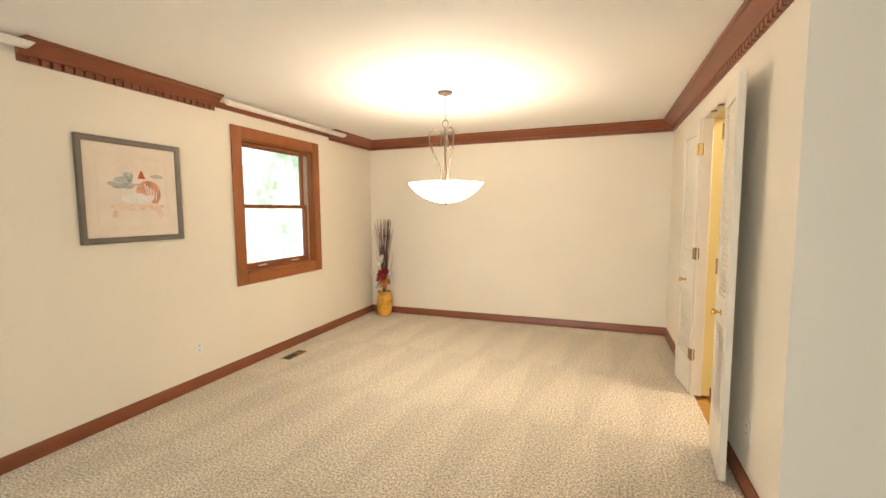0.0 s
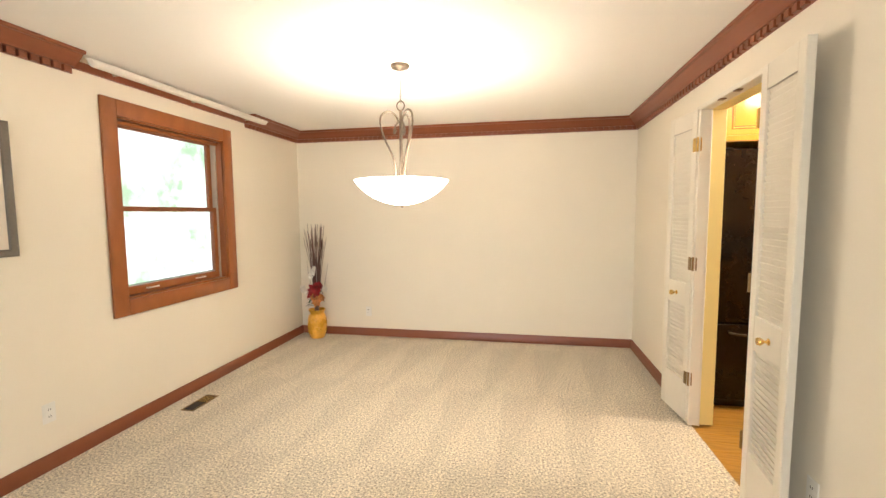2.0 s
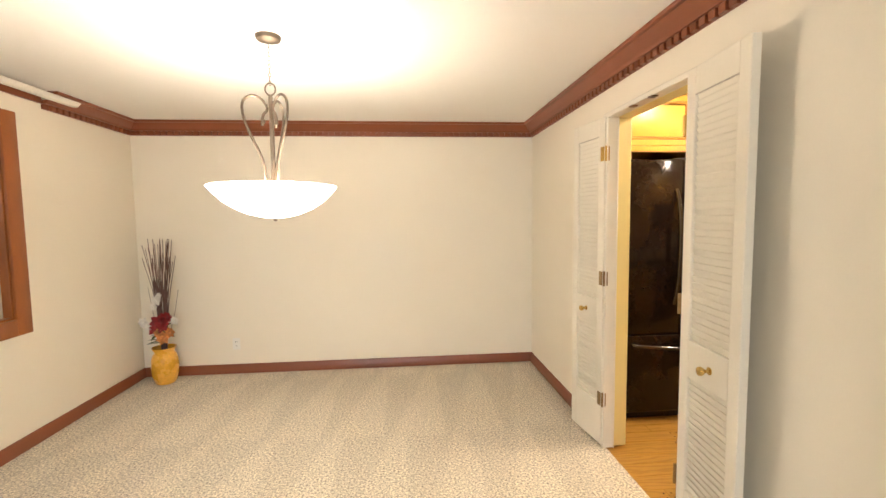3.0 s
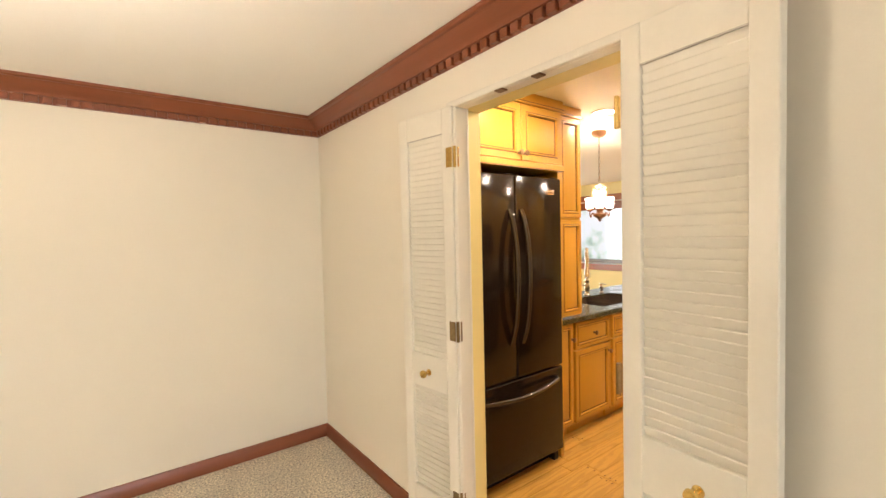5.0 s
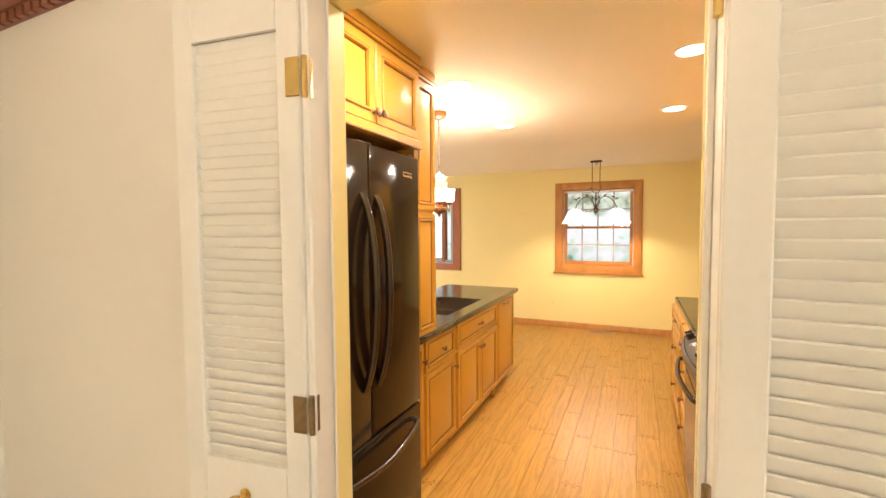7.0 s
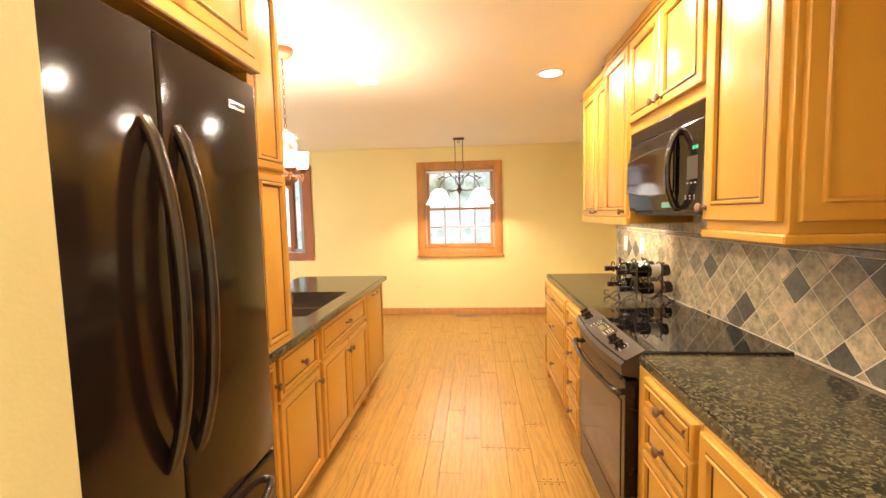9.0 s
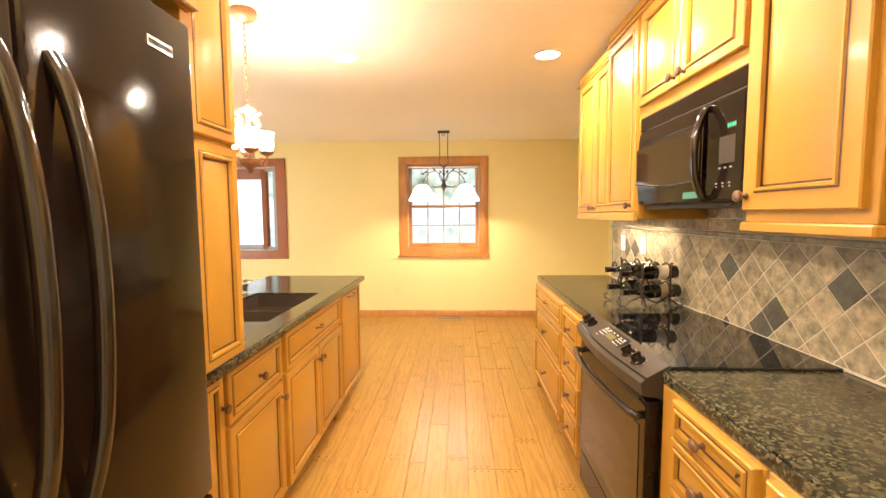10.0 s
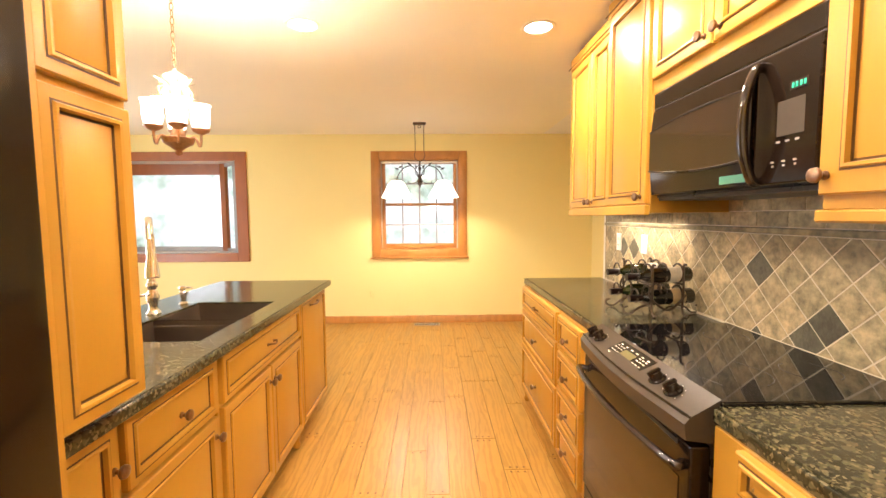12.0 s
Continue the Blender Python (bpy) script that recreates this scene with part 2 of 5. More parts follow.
def granite_flecks():
    """Tan and olive crystals of two sizes in the dark ground."""
    nt = GRANITE.node_tree
    b = nt.nodes["Principled BSDF"]
    col = b.inputs["Base Color"].links[0].from_socket
    tc, nz = nt.nodes.new("ShaderNodeTexCoord"), nt.nodes.new("ShaderNodeTexNoise")
    nz.inputs["Scale"].default_value, nz.inputs["Detail"].default_value = 60, 3
    nt.links.new(tc.outputs["Object"], nz.inputs["Vector"])
    warp = nt.nodes.new("ShaderNodeVectorMath")
    warp.operation = "MULTIPLY_ADD"
    nt.links.new(nz.outputs["Color"], warp.inputs[0])
    warp.inputs[1].default_value = (0.012, 0.012, 0.012)
    nt.links.new(tc.outputs["Object"], warp.inputs[2])
    for scale, share, tone in ((90, 0.66, (0.085, 0.075, 0.038)), (150, 0.80, (0.16, 0.13, 0.068)), (55, 0.90, (0.10, 0.082, 0.045))):
        vo, sep, ramp, mix = (nt.nodes.new("ShaderNode" + k) for k in ("TexVoronoi", "SeparateColor", "ValToRGB", "Mix"))
        vo.inputs["Scale"].default_value = scale
        nt.links.new(warp.outputs[0], vo.inputs["Vector"])
        nt.links.new(vo.outputs["Color"], sep.inputs[0])
        ramp.color_ramp.elements[0].position, ramp.color_ramp.elements[1].position = share, share + 0.12
        nt.links.new(sep.outputs[0], ramp.inputs[0])
        mix.data_type = "RGBA"
        nt.links.new(ramp.outputs[0], mix.inputs[0])
        nt.links.new(col, mix.inputs[6])
        mix.inputs[7].default_value = (*tone, 1)
        col = mix.outputs[2]
    nt.links.new(col, b.inputs["Base Color"])


granite_flecks()


# ---- mesh helpers ----
def part(name, bm, mat, parent=None, label="", m=None, sharp=35):
    """Links a bmesh as one mesh object under a thing or part."""
    bmesh.ops.recalc_face_normals(bm, faces=bm.faces)
    me = bpy.data.meshes.new(name)
    bm.to_mesh(me)
    bm.free()
    me.materials.append(mat)
    me.polygons.foreach_set("use_smooth", [True] * len(me.polygons))
    me.set_sharp_from_angle(angle=radians(sharp))
    ob = new(name, me)
    if parent:
        ob.parent = parent
    if m:
        ob.matrix_local = m
    if label:
        ob["label"] = label
    return ob


def again(ob, m, parent=None):
    """One more object on the same mesh."""
    o = new(ob.name.split(".")[0], ob.data)
    o.parent = parent or ob.parent
    o.matrix_local = m
    return o


def thing(name, label, category, m=None, group="", kind=""):
    ob = new(name)
    ob.empty_display_size = 0.1
    if m:
        ob.matrix_world = m
    return tagged(ob, label, category, group, kind)


def fresh():
    return bmesh.new()


def bx(bm, x0, x1, y0, y1, z0, z1, b=0.0, seg=1):
    x0, x1, y0, y1, z0, z1 = min(x0, x1), max(x0, x1), min(y0, y1), max(y0, y1), min(z0, z1), max(z0, z1)
    g = bmesh.ops.create_cube(bm, size=1, matrix=Matrix.Translation(((x0 + x1) / 2, (y0 + y1) / 2, (z0 + z1) / 2)) @ Matrix.Diagonal((x1 - x0, y1 - y0, z1 - z0, 1)))
    if b:
        edges = list({e for v in g["verts"] for e in v.link_edges})
        bmesh.ops.bevel(bm, geom=edges, offset=min(b, 0.45 * min(x1 - x0, y1 - y0, z1 - z0)), segments=seg, affect="EDGES", profile=0.5)
    return bm


def box(x0, x1, y0, y1, z0, z1, b=0.0, seg=1):
    return bx(fresh(), x0, x1, y0, y1, z0, z1, b, seg)


def lathe(bm, prof, seg=24, at=(0, 0, 0), m=None, caps=True):
    """Turns (radius, height) pairs about z."""
    m = Matrix.Translation(at) @ (m or Matrix())
    rings = []
    for r, z in prof:
        if r < 1e-5:
            rings.append([bm.verts.new(m @ Vector((0, 0, z)))])
        else:
            rings.append([bm.verts.new(m @ Vector((r * math.cos(a), r * math.sin(a), z))) for a in (2 * math.pi * i / seg for i in range(seg))])
    for a, b in zip(rings, rings[1:]):
        for i in range(seg):
            j = (i + 1) % seg
            q = [a[i % len(a)], a[j % len(a)], b[j % len(b)], b[i % len(b)]]
            q = list(dict.fromkeys(q))
            if len(q) > 2:
                bm.faces.new(q)
    for ring in (rings[0], rings[-1]):
        if caps and len(ring) > 2:
            bm.faces.new(ring)
    return bm


def tube(bm, pts, r, seg=8, taper=None):
    pts = [Vector(p) for p in pts]
    rings, up = [], Vector((0.13, 0.31, 0.94))
    for i, p in enumerate(pts):
        d = (pts[min(i + 1, len(pts) - 1)] - pts[max(i - 1, 0)]).normalized()
        if abs(d.dot(up)) > 0.95:
            up = Vector((0.94, 0.2, 0.1))
        s = d.cross(up).normalized()
        up = s.cross(d).normalized()
        rr = r if taper is None else r * (1 + (taper - 1) * i / (len(pts) - 1))
        rings.append([bm.verts.new(p + rr * (math.cos(a) * s + math.sin(a) * up)) for a in (2 * math.pi * k / seg for k in range(seg))])
    for a, b in zip(rings, rings[1:]):
        for i in range(seg):
            j = (i + 1) % seg
            bm.faces.new((a[i], a[j], b[j], b[i]))
    bm.faces.new(rings[0])
    bm.faces.new(rings[-1])
    return bm


def arc(c, r, a0, a1, n=10, plane="xz", ry=None):
    out = []
    for i in range(n + 1):
        a = radians(a0 + (a1 - a0) * i / n)
        u, v = r * math.cos(a), (ry or r) * math.sin(a)
        out.append((c[0] + u, c[1], c[2] + v) if plane == "xz" else (c[0], c[1] + u, c[2] + v) if plane == "yz" else (c[0] + u, c[1] + v, c[2]))
    return out


def spline(pts, n=6):
    """A smooth line through points."""
    pts = [Vector(p) for p in pts]
    out = []
    for i in range(len(pts) - 1):
        p0, p1, p2, p3 = pts[max(i - 1, 0)], pts[i], pts[i + 1], pts[min(i + 2, len(pts) - 1)]
        for k in range(n):
            t = k / n
            out.append(0.5 * ((2 * p1) + (p2 - p0) * t + (2 * p0 - 5 * p1 + 4 * p2 - p3) * t * t + (3 * p1 - p0 - 3 * p2 + p3) * t ** 3))
    return out + [pts[-1]]


def moulding(bm, p0, p1, prof, m0=0, m1=0):
    """Runs a profile of (off the wall, height) along a wall from p0 to p1, room on the left; m0, m1: 1 mitres an inner corner."""
    p0, p1 = Vector(p0), Vector(p1)
    d = (p1 - p0).normalized()
    n = Vector((-d.y, d.x))
    ends = []
    for base, s, mt in ((p0, 1, m0), (p1, -1, m1)):
        ends.append([bm.verts.new((*(base + n * off + d * s * mt * off), z)) for off, z in prof])
    k = len(prof)
    for i in range(k):
        j = (i + 1) % k
        bm.faces.new((ends[0][i], ends[0][j], ends[1][j], ends[1][i]))
    bm.faces.new(ends[0])
    bm.faces.new(ends[1])
    return bm


def rect_rings(bm, w, h, prof, cap=True, back=None):
    """Nested rectangles in the xz plane; prof: (inset, y)."""
    loops = []
    for s, y in prof:
        loops.append([bm.verts.new(p) for p in ((s, y, s), (w - s, y, s), (w - s, y, h - s), (s, y, h - s))])
    for a, b in zip(loops, loops[1:]):
        for i in range(4):
            j = (i + 1) % 4
            bm.faces.new((a[i], a[j], b[j], b[i]))
    if cap:
        bm.faces.new(loops[-1])
    return bm


# ---- the setting ----
CH = 2.47            # ceilings
LW, FW, RW = -3.02, 5.67, 0.88   # dining walls
KX, KY, KF = 1.0, 2.31, 6.93     # kitchen: door wall, tiled wall, far wall
KZ = -0.025          # plank floor, a little under the carpet


def wall(name, boxes, mat, label):
    bm = fresh()
    for b in boxes:
        bx(bm, *b)
    return tagged(part(name, bm, mat), label, "wall", kind="structure")


def pierced(x0, x1, y0, y1, holes, axis):
    """Boxes of a wall along y (axis 'y') or x with holes (a0, a1, z0, z1)."""
    out, a, end = [], (y0 if axis == "y" else x0), (y1 if axis == "y" else x1)
    for h0, h1, z0, z1 in sorted(holes):
        for s0, s1, q0, q1 in ((a, h0, 0, CH), (h0, h1, 0, z0), (h0, h1, z1, CH)):
            if s1 > s0 and q1 > q0:
                out.append((x0, x1, s0, s1, q0, q1) if axis == "y" else (s0, s1, y0, y1, q0, q1))
        a = h1
    out.append((x0, x1, a, end, 0, CH) if axis == "y" else (a, end, y0, y1, 0, CH))
    return out


WIN1 = (3.29, 4.34, 0.89, 2.16)
KWIN = (3.26, 4.315, 0.955, 2.15)
BAY = (6.14, 8.20, 0.93, 2.14)
DOOR = (3.075, 4.005, 0.0, 2.15)
wall("wall_west", pierced(LW - 0.16, LW, -3.0, FW, [WIN1], "y"), PAINT, "cream painted dining room wall with a window")
wall("wall_north", [(LW - 0.16, RW, FW, FW + 0.12, 0, CH)], PAINT, "plain cream painted dining room end wall")
wall("wall_east", pierced(RW, RW + 0.06, 2.21, FW + 0.12, [DOOR], "y"), PAINT, "cream painted wall with the louvred doorway")
wall("wall_kitchen_west", pierced(RW + 0.06, KX, 2.21, 8.3, [DOOR], "y"), YELLOW, "yellow painted kitchen side of the doorway wall")
wall("wall_corner", [(0.803, 4.6, 2.09, 2.21, 0, CH)], PAINT, "cream painted wall end at the room opening")
wall("wall_south", pierced(LW - 0.16, 4.6, -3.12, -3.0, [(-2.3, 0.5, 0.35, 2.3)], "x"), PAINT, "plain cream painted wall behind")
wall("wall_living_east", [(4.6, 4.72, -3.12, 2.21, 0, CH)], PAINT, "plain cream painted wall")
wall("wall_kitchen_south", [(KX, 4.42, 2.21, KY, 0, CH)], YELLOW, "yellow painted kitchen wall behind the tiles")
wall("wall_breakfast_south", [(4.42, KF, 1.36, 1.48, 0, CH), (4.42, 4.54, 1.48, 2.21, 0, CH)], YELLOW, "plain yellow painted wall")
wall("wall_kitchen_east", pierced(KF, KF + 0.16, 1.36, 8.42, [KWIN, BAY], "y"), YELLOW, "yellow painted wall with two windows")
# the hole is added, out of view, to let that extra daylight in
wall("wall_kitchen_north", pierced(KX, KF, 8.3, 8.42, [(3.7, 5.5, 0.02, 2.15)], "x"), YELLOW, "yellow painted wall with an unseen opening added for daylight")
wall("wall_fridge_back", [(KX, 2.30, 5.02, 5.12, 0, CH)], YELLOW, "yellow painted wall behind the fridge")
tagged(part("ceiling", bx(box(LW - 0.16, 0.94, -3.12, 8.42, CH, CH + 0.12), 0.94, KF + 0.16, -3.12, 2.15, CH, CH + 0.12), CEIL), "warm white smooth painted ceiling", "ceiling", kind="structure")
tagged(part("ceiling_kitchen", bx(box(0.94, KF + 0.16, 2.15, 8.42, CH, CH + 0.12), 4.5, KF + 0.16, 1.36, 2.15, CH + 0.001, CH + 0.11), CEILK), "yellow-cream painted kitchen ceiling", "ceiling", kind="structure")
tagged(part("floor", box(LW - 0.16, 0.86, -3.12, FW + 0.1, -0.12, 0.0), CARPET), "beige plush carpet with vacuum strokes", "carpet", kind="structure")
tagged(part("floor_living", box(0.86, 4.72, -3.12, 2.2, -0.12, 0.0), CARPET), "beige plush carpet", "carpet", kind="structure")
kitchen_floor = tagged(part("floor_kitchen", box(0.86, KF + 0.1, 1.4, 8.42, -0.12, KZ - 0.012), JOINT), "honey oak plank floor with dark pegs", "wood floor", kind="structure")

# baseboards and crown
BASE = [(0, 0), (0.016, 0), (0.016, 0.072), (0.011, 0.082), (0.009, 0.09), (0, 0.094)]
CROWN = [(0, 2.384), (0.024, 2.384), (0.034, 2.387), (0.037, 2.394), (0.052, 2.404), (0.078, 2.424), (0.094, 2.440), (0.100, 2.448), (0.116, 2.450), (0.122, 2.456), (0.122, 2.470), (0, 2.470)]
FLAT = [(0, 2.345), (0.009, 2.345), (0.009, 2.384), (0, 2.384)]


def trim(name, p0, p1, prof, mat, label, m0=0, m1=0, category="trim"):
    if mat is TRIMH and abs(p0[0] - p1[0]) > 0.1:
        mat = TRIMX
    return tagged(part(name, moulding(fresh(), p0, p1, prof, m0, m1), mat), label, category, kind="structure")


RB = "red-brown stained wooden baseboard along the carpet"
trim("baseboard", (LW, FW), (LW, -3.0), BASE, TRIMH, RB, 1, 0, "baseboard")
trim("baseboard", (RW, FW), (LW, FW), BASE, TRIMH, RB, 1, 1, "baseboard")
trim("baseboard", (RW, 4.01), (RW, FW), BASE, TRIMH, RB, 0, 1, "baseboard")
trim("baseboard", (RW, 2.21), (RW, 3.07), BASE, TRIMH, RB, 0, 0, "baseboard")
GB = "golden oak baseboard along the plank floor"
trim("baseboard", (KF, 1.48), (KF, 8.3), [(o, z + KZ) for o, z in BASE], OAK, GB, 0, 0, "baseboard")
trim("baseboard", (4.54, 1.48), (KF, 1.48), [(o, z + KZ) for o, z in BASE], OAK, GB, 0, 0, "baseboard")
RC = "red-brown stained crown moulding with dentils"
dentil_bm = box(0, 0.041, 0.008, 0.029, 2.346, 2.3835, 0.002)
dentil_src = None


def crown(p0, p1, m0, m1):
    global dentil_src
    c = trim("trim_crown", p0, p1, CROWN, TRIMH, RC, m0, m1)
    strip = part("dentil_strip", moulding(fresh(), p0, p1, FLAT, m0, m1), c.data.materials[0], c)
    d = (Vector(p1) - Vector(p0))
    ln = d.length
    ang = math.atan2(d.y, d.x)
    base = Matrix.Translation((*p0, 0)) @ Matrix.Rotation(ang, 4, "Z")
    s = 0.02
    while s < ln - 0.06:
        m = base @ Matrix.Translation((s, 0, 0))
        if dentil_src is None:
            dentil_src = part("dentil", dentil_bm, TRIMH, c, m=m)
        else:
            again(dentil_src, m, c)
        s += 0.058
    return c


crown((LW, 3.03), (LW, 1.70), 0, 0)
crown((LW, FW), (LW, 4.68), 1, 0)
crown((RW, FW), (LW, FW), 1, 1)
crown((RW, 2.21), (RW, FW), 0, 1)
# plain backing board between the crown pieces
trim("trim_backing", (LW, 4.68), (LW, 3.03), [(0, 2.38), (0.02, 2.38), (0.02, 2.43), (0, 2.43)], TRIMH, "plain red-brown wooden board behind the curtain rail", 0, 0)


def curtain_rail(y0, y1):
    r = thing("curtain_rail", "white curtain rail with cut ends over the window", "curtain rail", pose(LW + 0.1, (y0 + y1) / 2, 2.42), group="curtain rails")
    h = (y1 - y0) / 2
    bm = fresh()
    prof = [(-0.022, -0.018), (0.012, -0.018), (0.022, -0.008), (0.022, 0.018), (0.014, 0.024), (-0.022, 0.024)]
    a = [bm.verts.new((x, -h + 0.03 * (z < 0), z)) for x, z in prof]
    b = [bm.verts.new((x, h - 0.03 * (z < 0), z)) for x, z in prof]
    for i in range(len(prof)):
        j = (i + 1) % len(prof)
        bm.faces.new((a[i], a[j], b[j], b[i]))
    bm.faces.new(a)
    bm.faces.new(b)
    part("rail", bm, RAIL, r)
    for y in (-h * 0.75, 0.0, h * 0.75):
        part("bracket", box(-0.09, -0.02, y - 0.008, y + 0.008, -0.012, 0.004, 0.002), LINER, r)
    return r


curtain_rail(3.06, 4.90)
curtain_rail(-0.1, 1.74)


# ---- windows ----
def window(name, label, opening, x_in, out, wood, grille, casing, sill):
    """Double-hung window in a wall along y; x_in: the room face; out: -1 or 1 to the outside."""
    y0, y1, z0, z1 = opening
    w = thing(name, label, "window", pose(x_in, (y0 + y1) / 2, 0), kind="structure")
    hy, o = (y1 - y0) / 2, out
    bm = fresh()
    c = casing
    t = -0.022 * o
    for a in ((-hy - c, -hy + 0.006), (hy - 0.006, hy + c)):
        bx(bm, 0, t, *a, z0 - c, z1 + c, 0.004, 2)
    bx(bm, 0, t, -hy + 0.006, hy - 0.006, z1 - 0.006, z1 + c, 0.004, 2)
    bx(bm, 0, t, -hy + 0.006, hy - 0.006, z0 - c, z0 + 0.006, 0.004, 2)
    part("casing", bm, wood, w)
    bm = fresh()
    for a in ((-hy, -hy + 0.018), (hy - 0.018, hy)):
        bx(bm, 0.001 * o, 0.15 * o, *a, z0, z1)
    bx(bm, 0.001 * o, 0.15 * o, -hy + 0.018, hy - 0.018, z1 - 0.018, z1)
    bx(bm, 0.001 * o, 0.15 * o, -hy + 0.018, hy - 0.018, z0, z0 + 0.02)
    part("window_frame", bm, wood, w)
    for s in (-1, 1):
        part("jamb_liner", box(0.055 * o, 0.13 * o, s * (hy - 0.018), s * (hy - 0.032), z0 + 0.02, z1 - 0.018), LINER, w)
    if sill:
        part("window_sill", box(0.0, -0.045 * o, -hy - c - 0.02, hy + c + 0.02, z0 - c - 0.012, z0 - c + 0.008, 0.004), wood, w)
    zm = (z0 + z1) / 2 + 0.005
    iy = hy - 0.032
    for nm, xa, za, zb, lo in (("upper_sash", 0.10, zm - 0.018, z1 - 0.018, 0.036), ("lower_sash", 0.064, z0 + 0.02, zm + 0.018, 0.06)):
        bm = fresh()
        f = 0.042
        X0, X1 = xa * o, (xa + 0.032) * o
        bx(bm, X0, X1, -iy, -iy + f, za, zb, 0.003)
        bx(bm, X0, X1, iy - f, iy, za, zb, 0.003)
        bx(bm, X0, X1, -iy + f, iy - f, za, za + lo, 0.003)
        bx(bm, X0, X1, -iy + f, iy - f, zb - 0.036, zb, 0.003)
        sash = part(nm, bm, wood, w)
        xm = (xa + 0.016) * o
        pane = part("pane", box(xm - 0.002, xm + 0.002, -iy + f - 0.005, iy - f + 0.005, za + lo - 0.005, zb - 0.031), PANE, sash, "clear window glass")
        pane.visible_shadow = False
        if grille:
            bm = fresh()
            zz0, zz1, yy = za + lo, zb - 0.036, iy - f
            for k in (-0.5, 0, 0.5):
                bx(bm, xm - 0.004, xm + 0.004, k * yy - 0.010, k * yy + 0.010, zz0, zz1)
            zc = (zz0 + zz1) / 2
            bx(bm, xm - 0.0035, xm + 0.0035, -yy, yy, zc - 0.010, zc + 0.010)
            part("grille", bm, MUNTIN, sash)
        if nm == "lower_sash":
            for k in (-0.5, 0.5):
                bm = tube(fresh(), [(X0, k * iy - 0.05, za + 0.03), (X0 - 0.018 * o, k * iy - 0.045, za + 0.03), (X0 - 0.018 * o, k * iy + 0.045, za + 0.03), (X0, k * iy + 0.05, za + 0.03)], 0.006, 6)
                part("sash_lift", bm, PLASTIC if not grille else PEWTER, sash)
        else:
            for k in (-0.45, 0.45):
                part("sash_lock", box(X0 - 0.02 * o, X0, k * iy - 0.03, k * iy + 0.03, za + 0.01, za + 0.022, 0.003), PLASTIC if not grille else PEWTER, sash)
    part("roller_shade" if grille else "head_stop", lathe(fresh(), [(0.001, -iy), (0.016, -iy), (0.016, iy), (0.001, iy)], 12, m=Matrix.Translation((0.035 * o, 0, z1 - 0.04)) @ Matrix.Rotation(radians(-90), 4, "X")), RAIL if grille else wood, w, "rolled-up white shade" if grille else "wooden head stop")
    return w


window("window_1", "double-hung window with wide orange-brown wooden casing", WIN1, LW, -1, OAKW, False, 0.105, False)
window("window_2", "double-hung window with golden oak casing and white grilles", KWIN, KF, 1, OAK, True, 0.10, True)


def prism(plan, z0, z1):
    """Upright block over a plan of (x, y) corners."""
    bm = fresh()
    lo, hi = ([bm.verts.new((x, y, z)) for x, y in plan] for z in (z0, z1))
    bm.faces.new(lo)
    bm.faces.new(hi)
    for i in range(len(plan)):
        j = (i + 1) % len(plan)
        bm.faces.new((lo[i], lo[j], hi[j], hi[i]))
    return bm


def garden_window():
    """Bay with a wide front light and two slanting side lights."""
    y0, y1, z0, z1 = BAY
    w = thing("window_3", "projecting bay window with reddish wood casing", "window", pose(KF, (y0 + y1) / 2, 0), kind="structure")
    hy, c = (y1 - y0) / 2, 0.11
    for a in ((-hy - c, -hy + 0.035), (hy - 0.035, hy + c)):
        part("casing", box(0, -0.022, *a, z0 - c, z1 + c, 0.004), OAKW, w)
    part("casing", box(0, -0.022, -hy + 0.035, hy - 0.035, z1 - 0.005, z1 + c, 0.004), OAKW, w)
    part("casing", box(0, -0.022, -hy + 0.035, hy - 0.035, z0 - c, z0 + 0.005, 0.004), OAKW, w)
    part("window_sill", box(0.001, 0.40, -hy, hy, z0 - 0.03, z0 + 0.004, 0.003), RAIL, w)
    part("head_board", box(0.001, 0.40, -hy, hy, z1 - 0.004, z1 + 0.03, 0.003), RAIL, w)
    panes = []
    for s in (-1, 1):
        def at(x, o):
            return (x, s * (hy - o))
        part("jamb_liner", prism([at(0.002, 0.036), at(0.07, 0.11), at(0.11, 0.075), at(0.06, 0.0)], z0 + 0.004, z1 - 0.004), MUNTIN, w)
        panes.append(part("pane", prism([at(0.095, 0.098), at(0.255, 0.282), at(0.258, 0.279), at(0.098, 0.095)], z0 + 0.05, z1 - 0.05), PANE, w, "clear window glass"))
        for za, zb in ((z0 + 0.004, z0 + 0.05), (z1 - 0.05, z1 - 0.004)):
            part("window_frame", prism([at(0.07, 0.11), at(0.25, 0.30), at(0.28, 0.27), at(0.11, 0.075)], za, zb), MUNTIN, w)
        part("post", prism([at(0.25, 0.30), at(0.32, 0.40), at(0.36, 0.40), at(0.36, 0.36), at(0.28, 0.27)], z0 + 0.004, z1 - 0.004), OAKW, w)
    part("window_frame", box(0.32, 0.36, -hy + 0.40, hy - 0.40, z1 - 0.15, z1 - 0.004, 0.004), OAKW, w)
    part("window_frame", box(0.32, 0.36, -hy + 0.40, hy - 0.40, z0 + 0.004, z0 + 0.075, 0.004), MUNTIN, w)
    panes.append(part("pane", box(0.338, 0.342, -hy + 0.395, hy - 0.395, z0 + 0.07, z1 - 0.14), PANE, w, "clear window glass"))
    for p in panes:
        p.visible_shadow = False
    return w


garden_window()


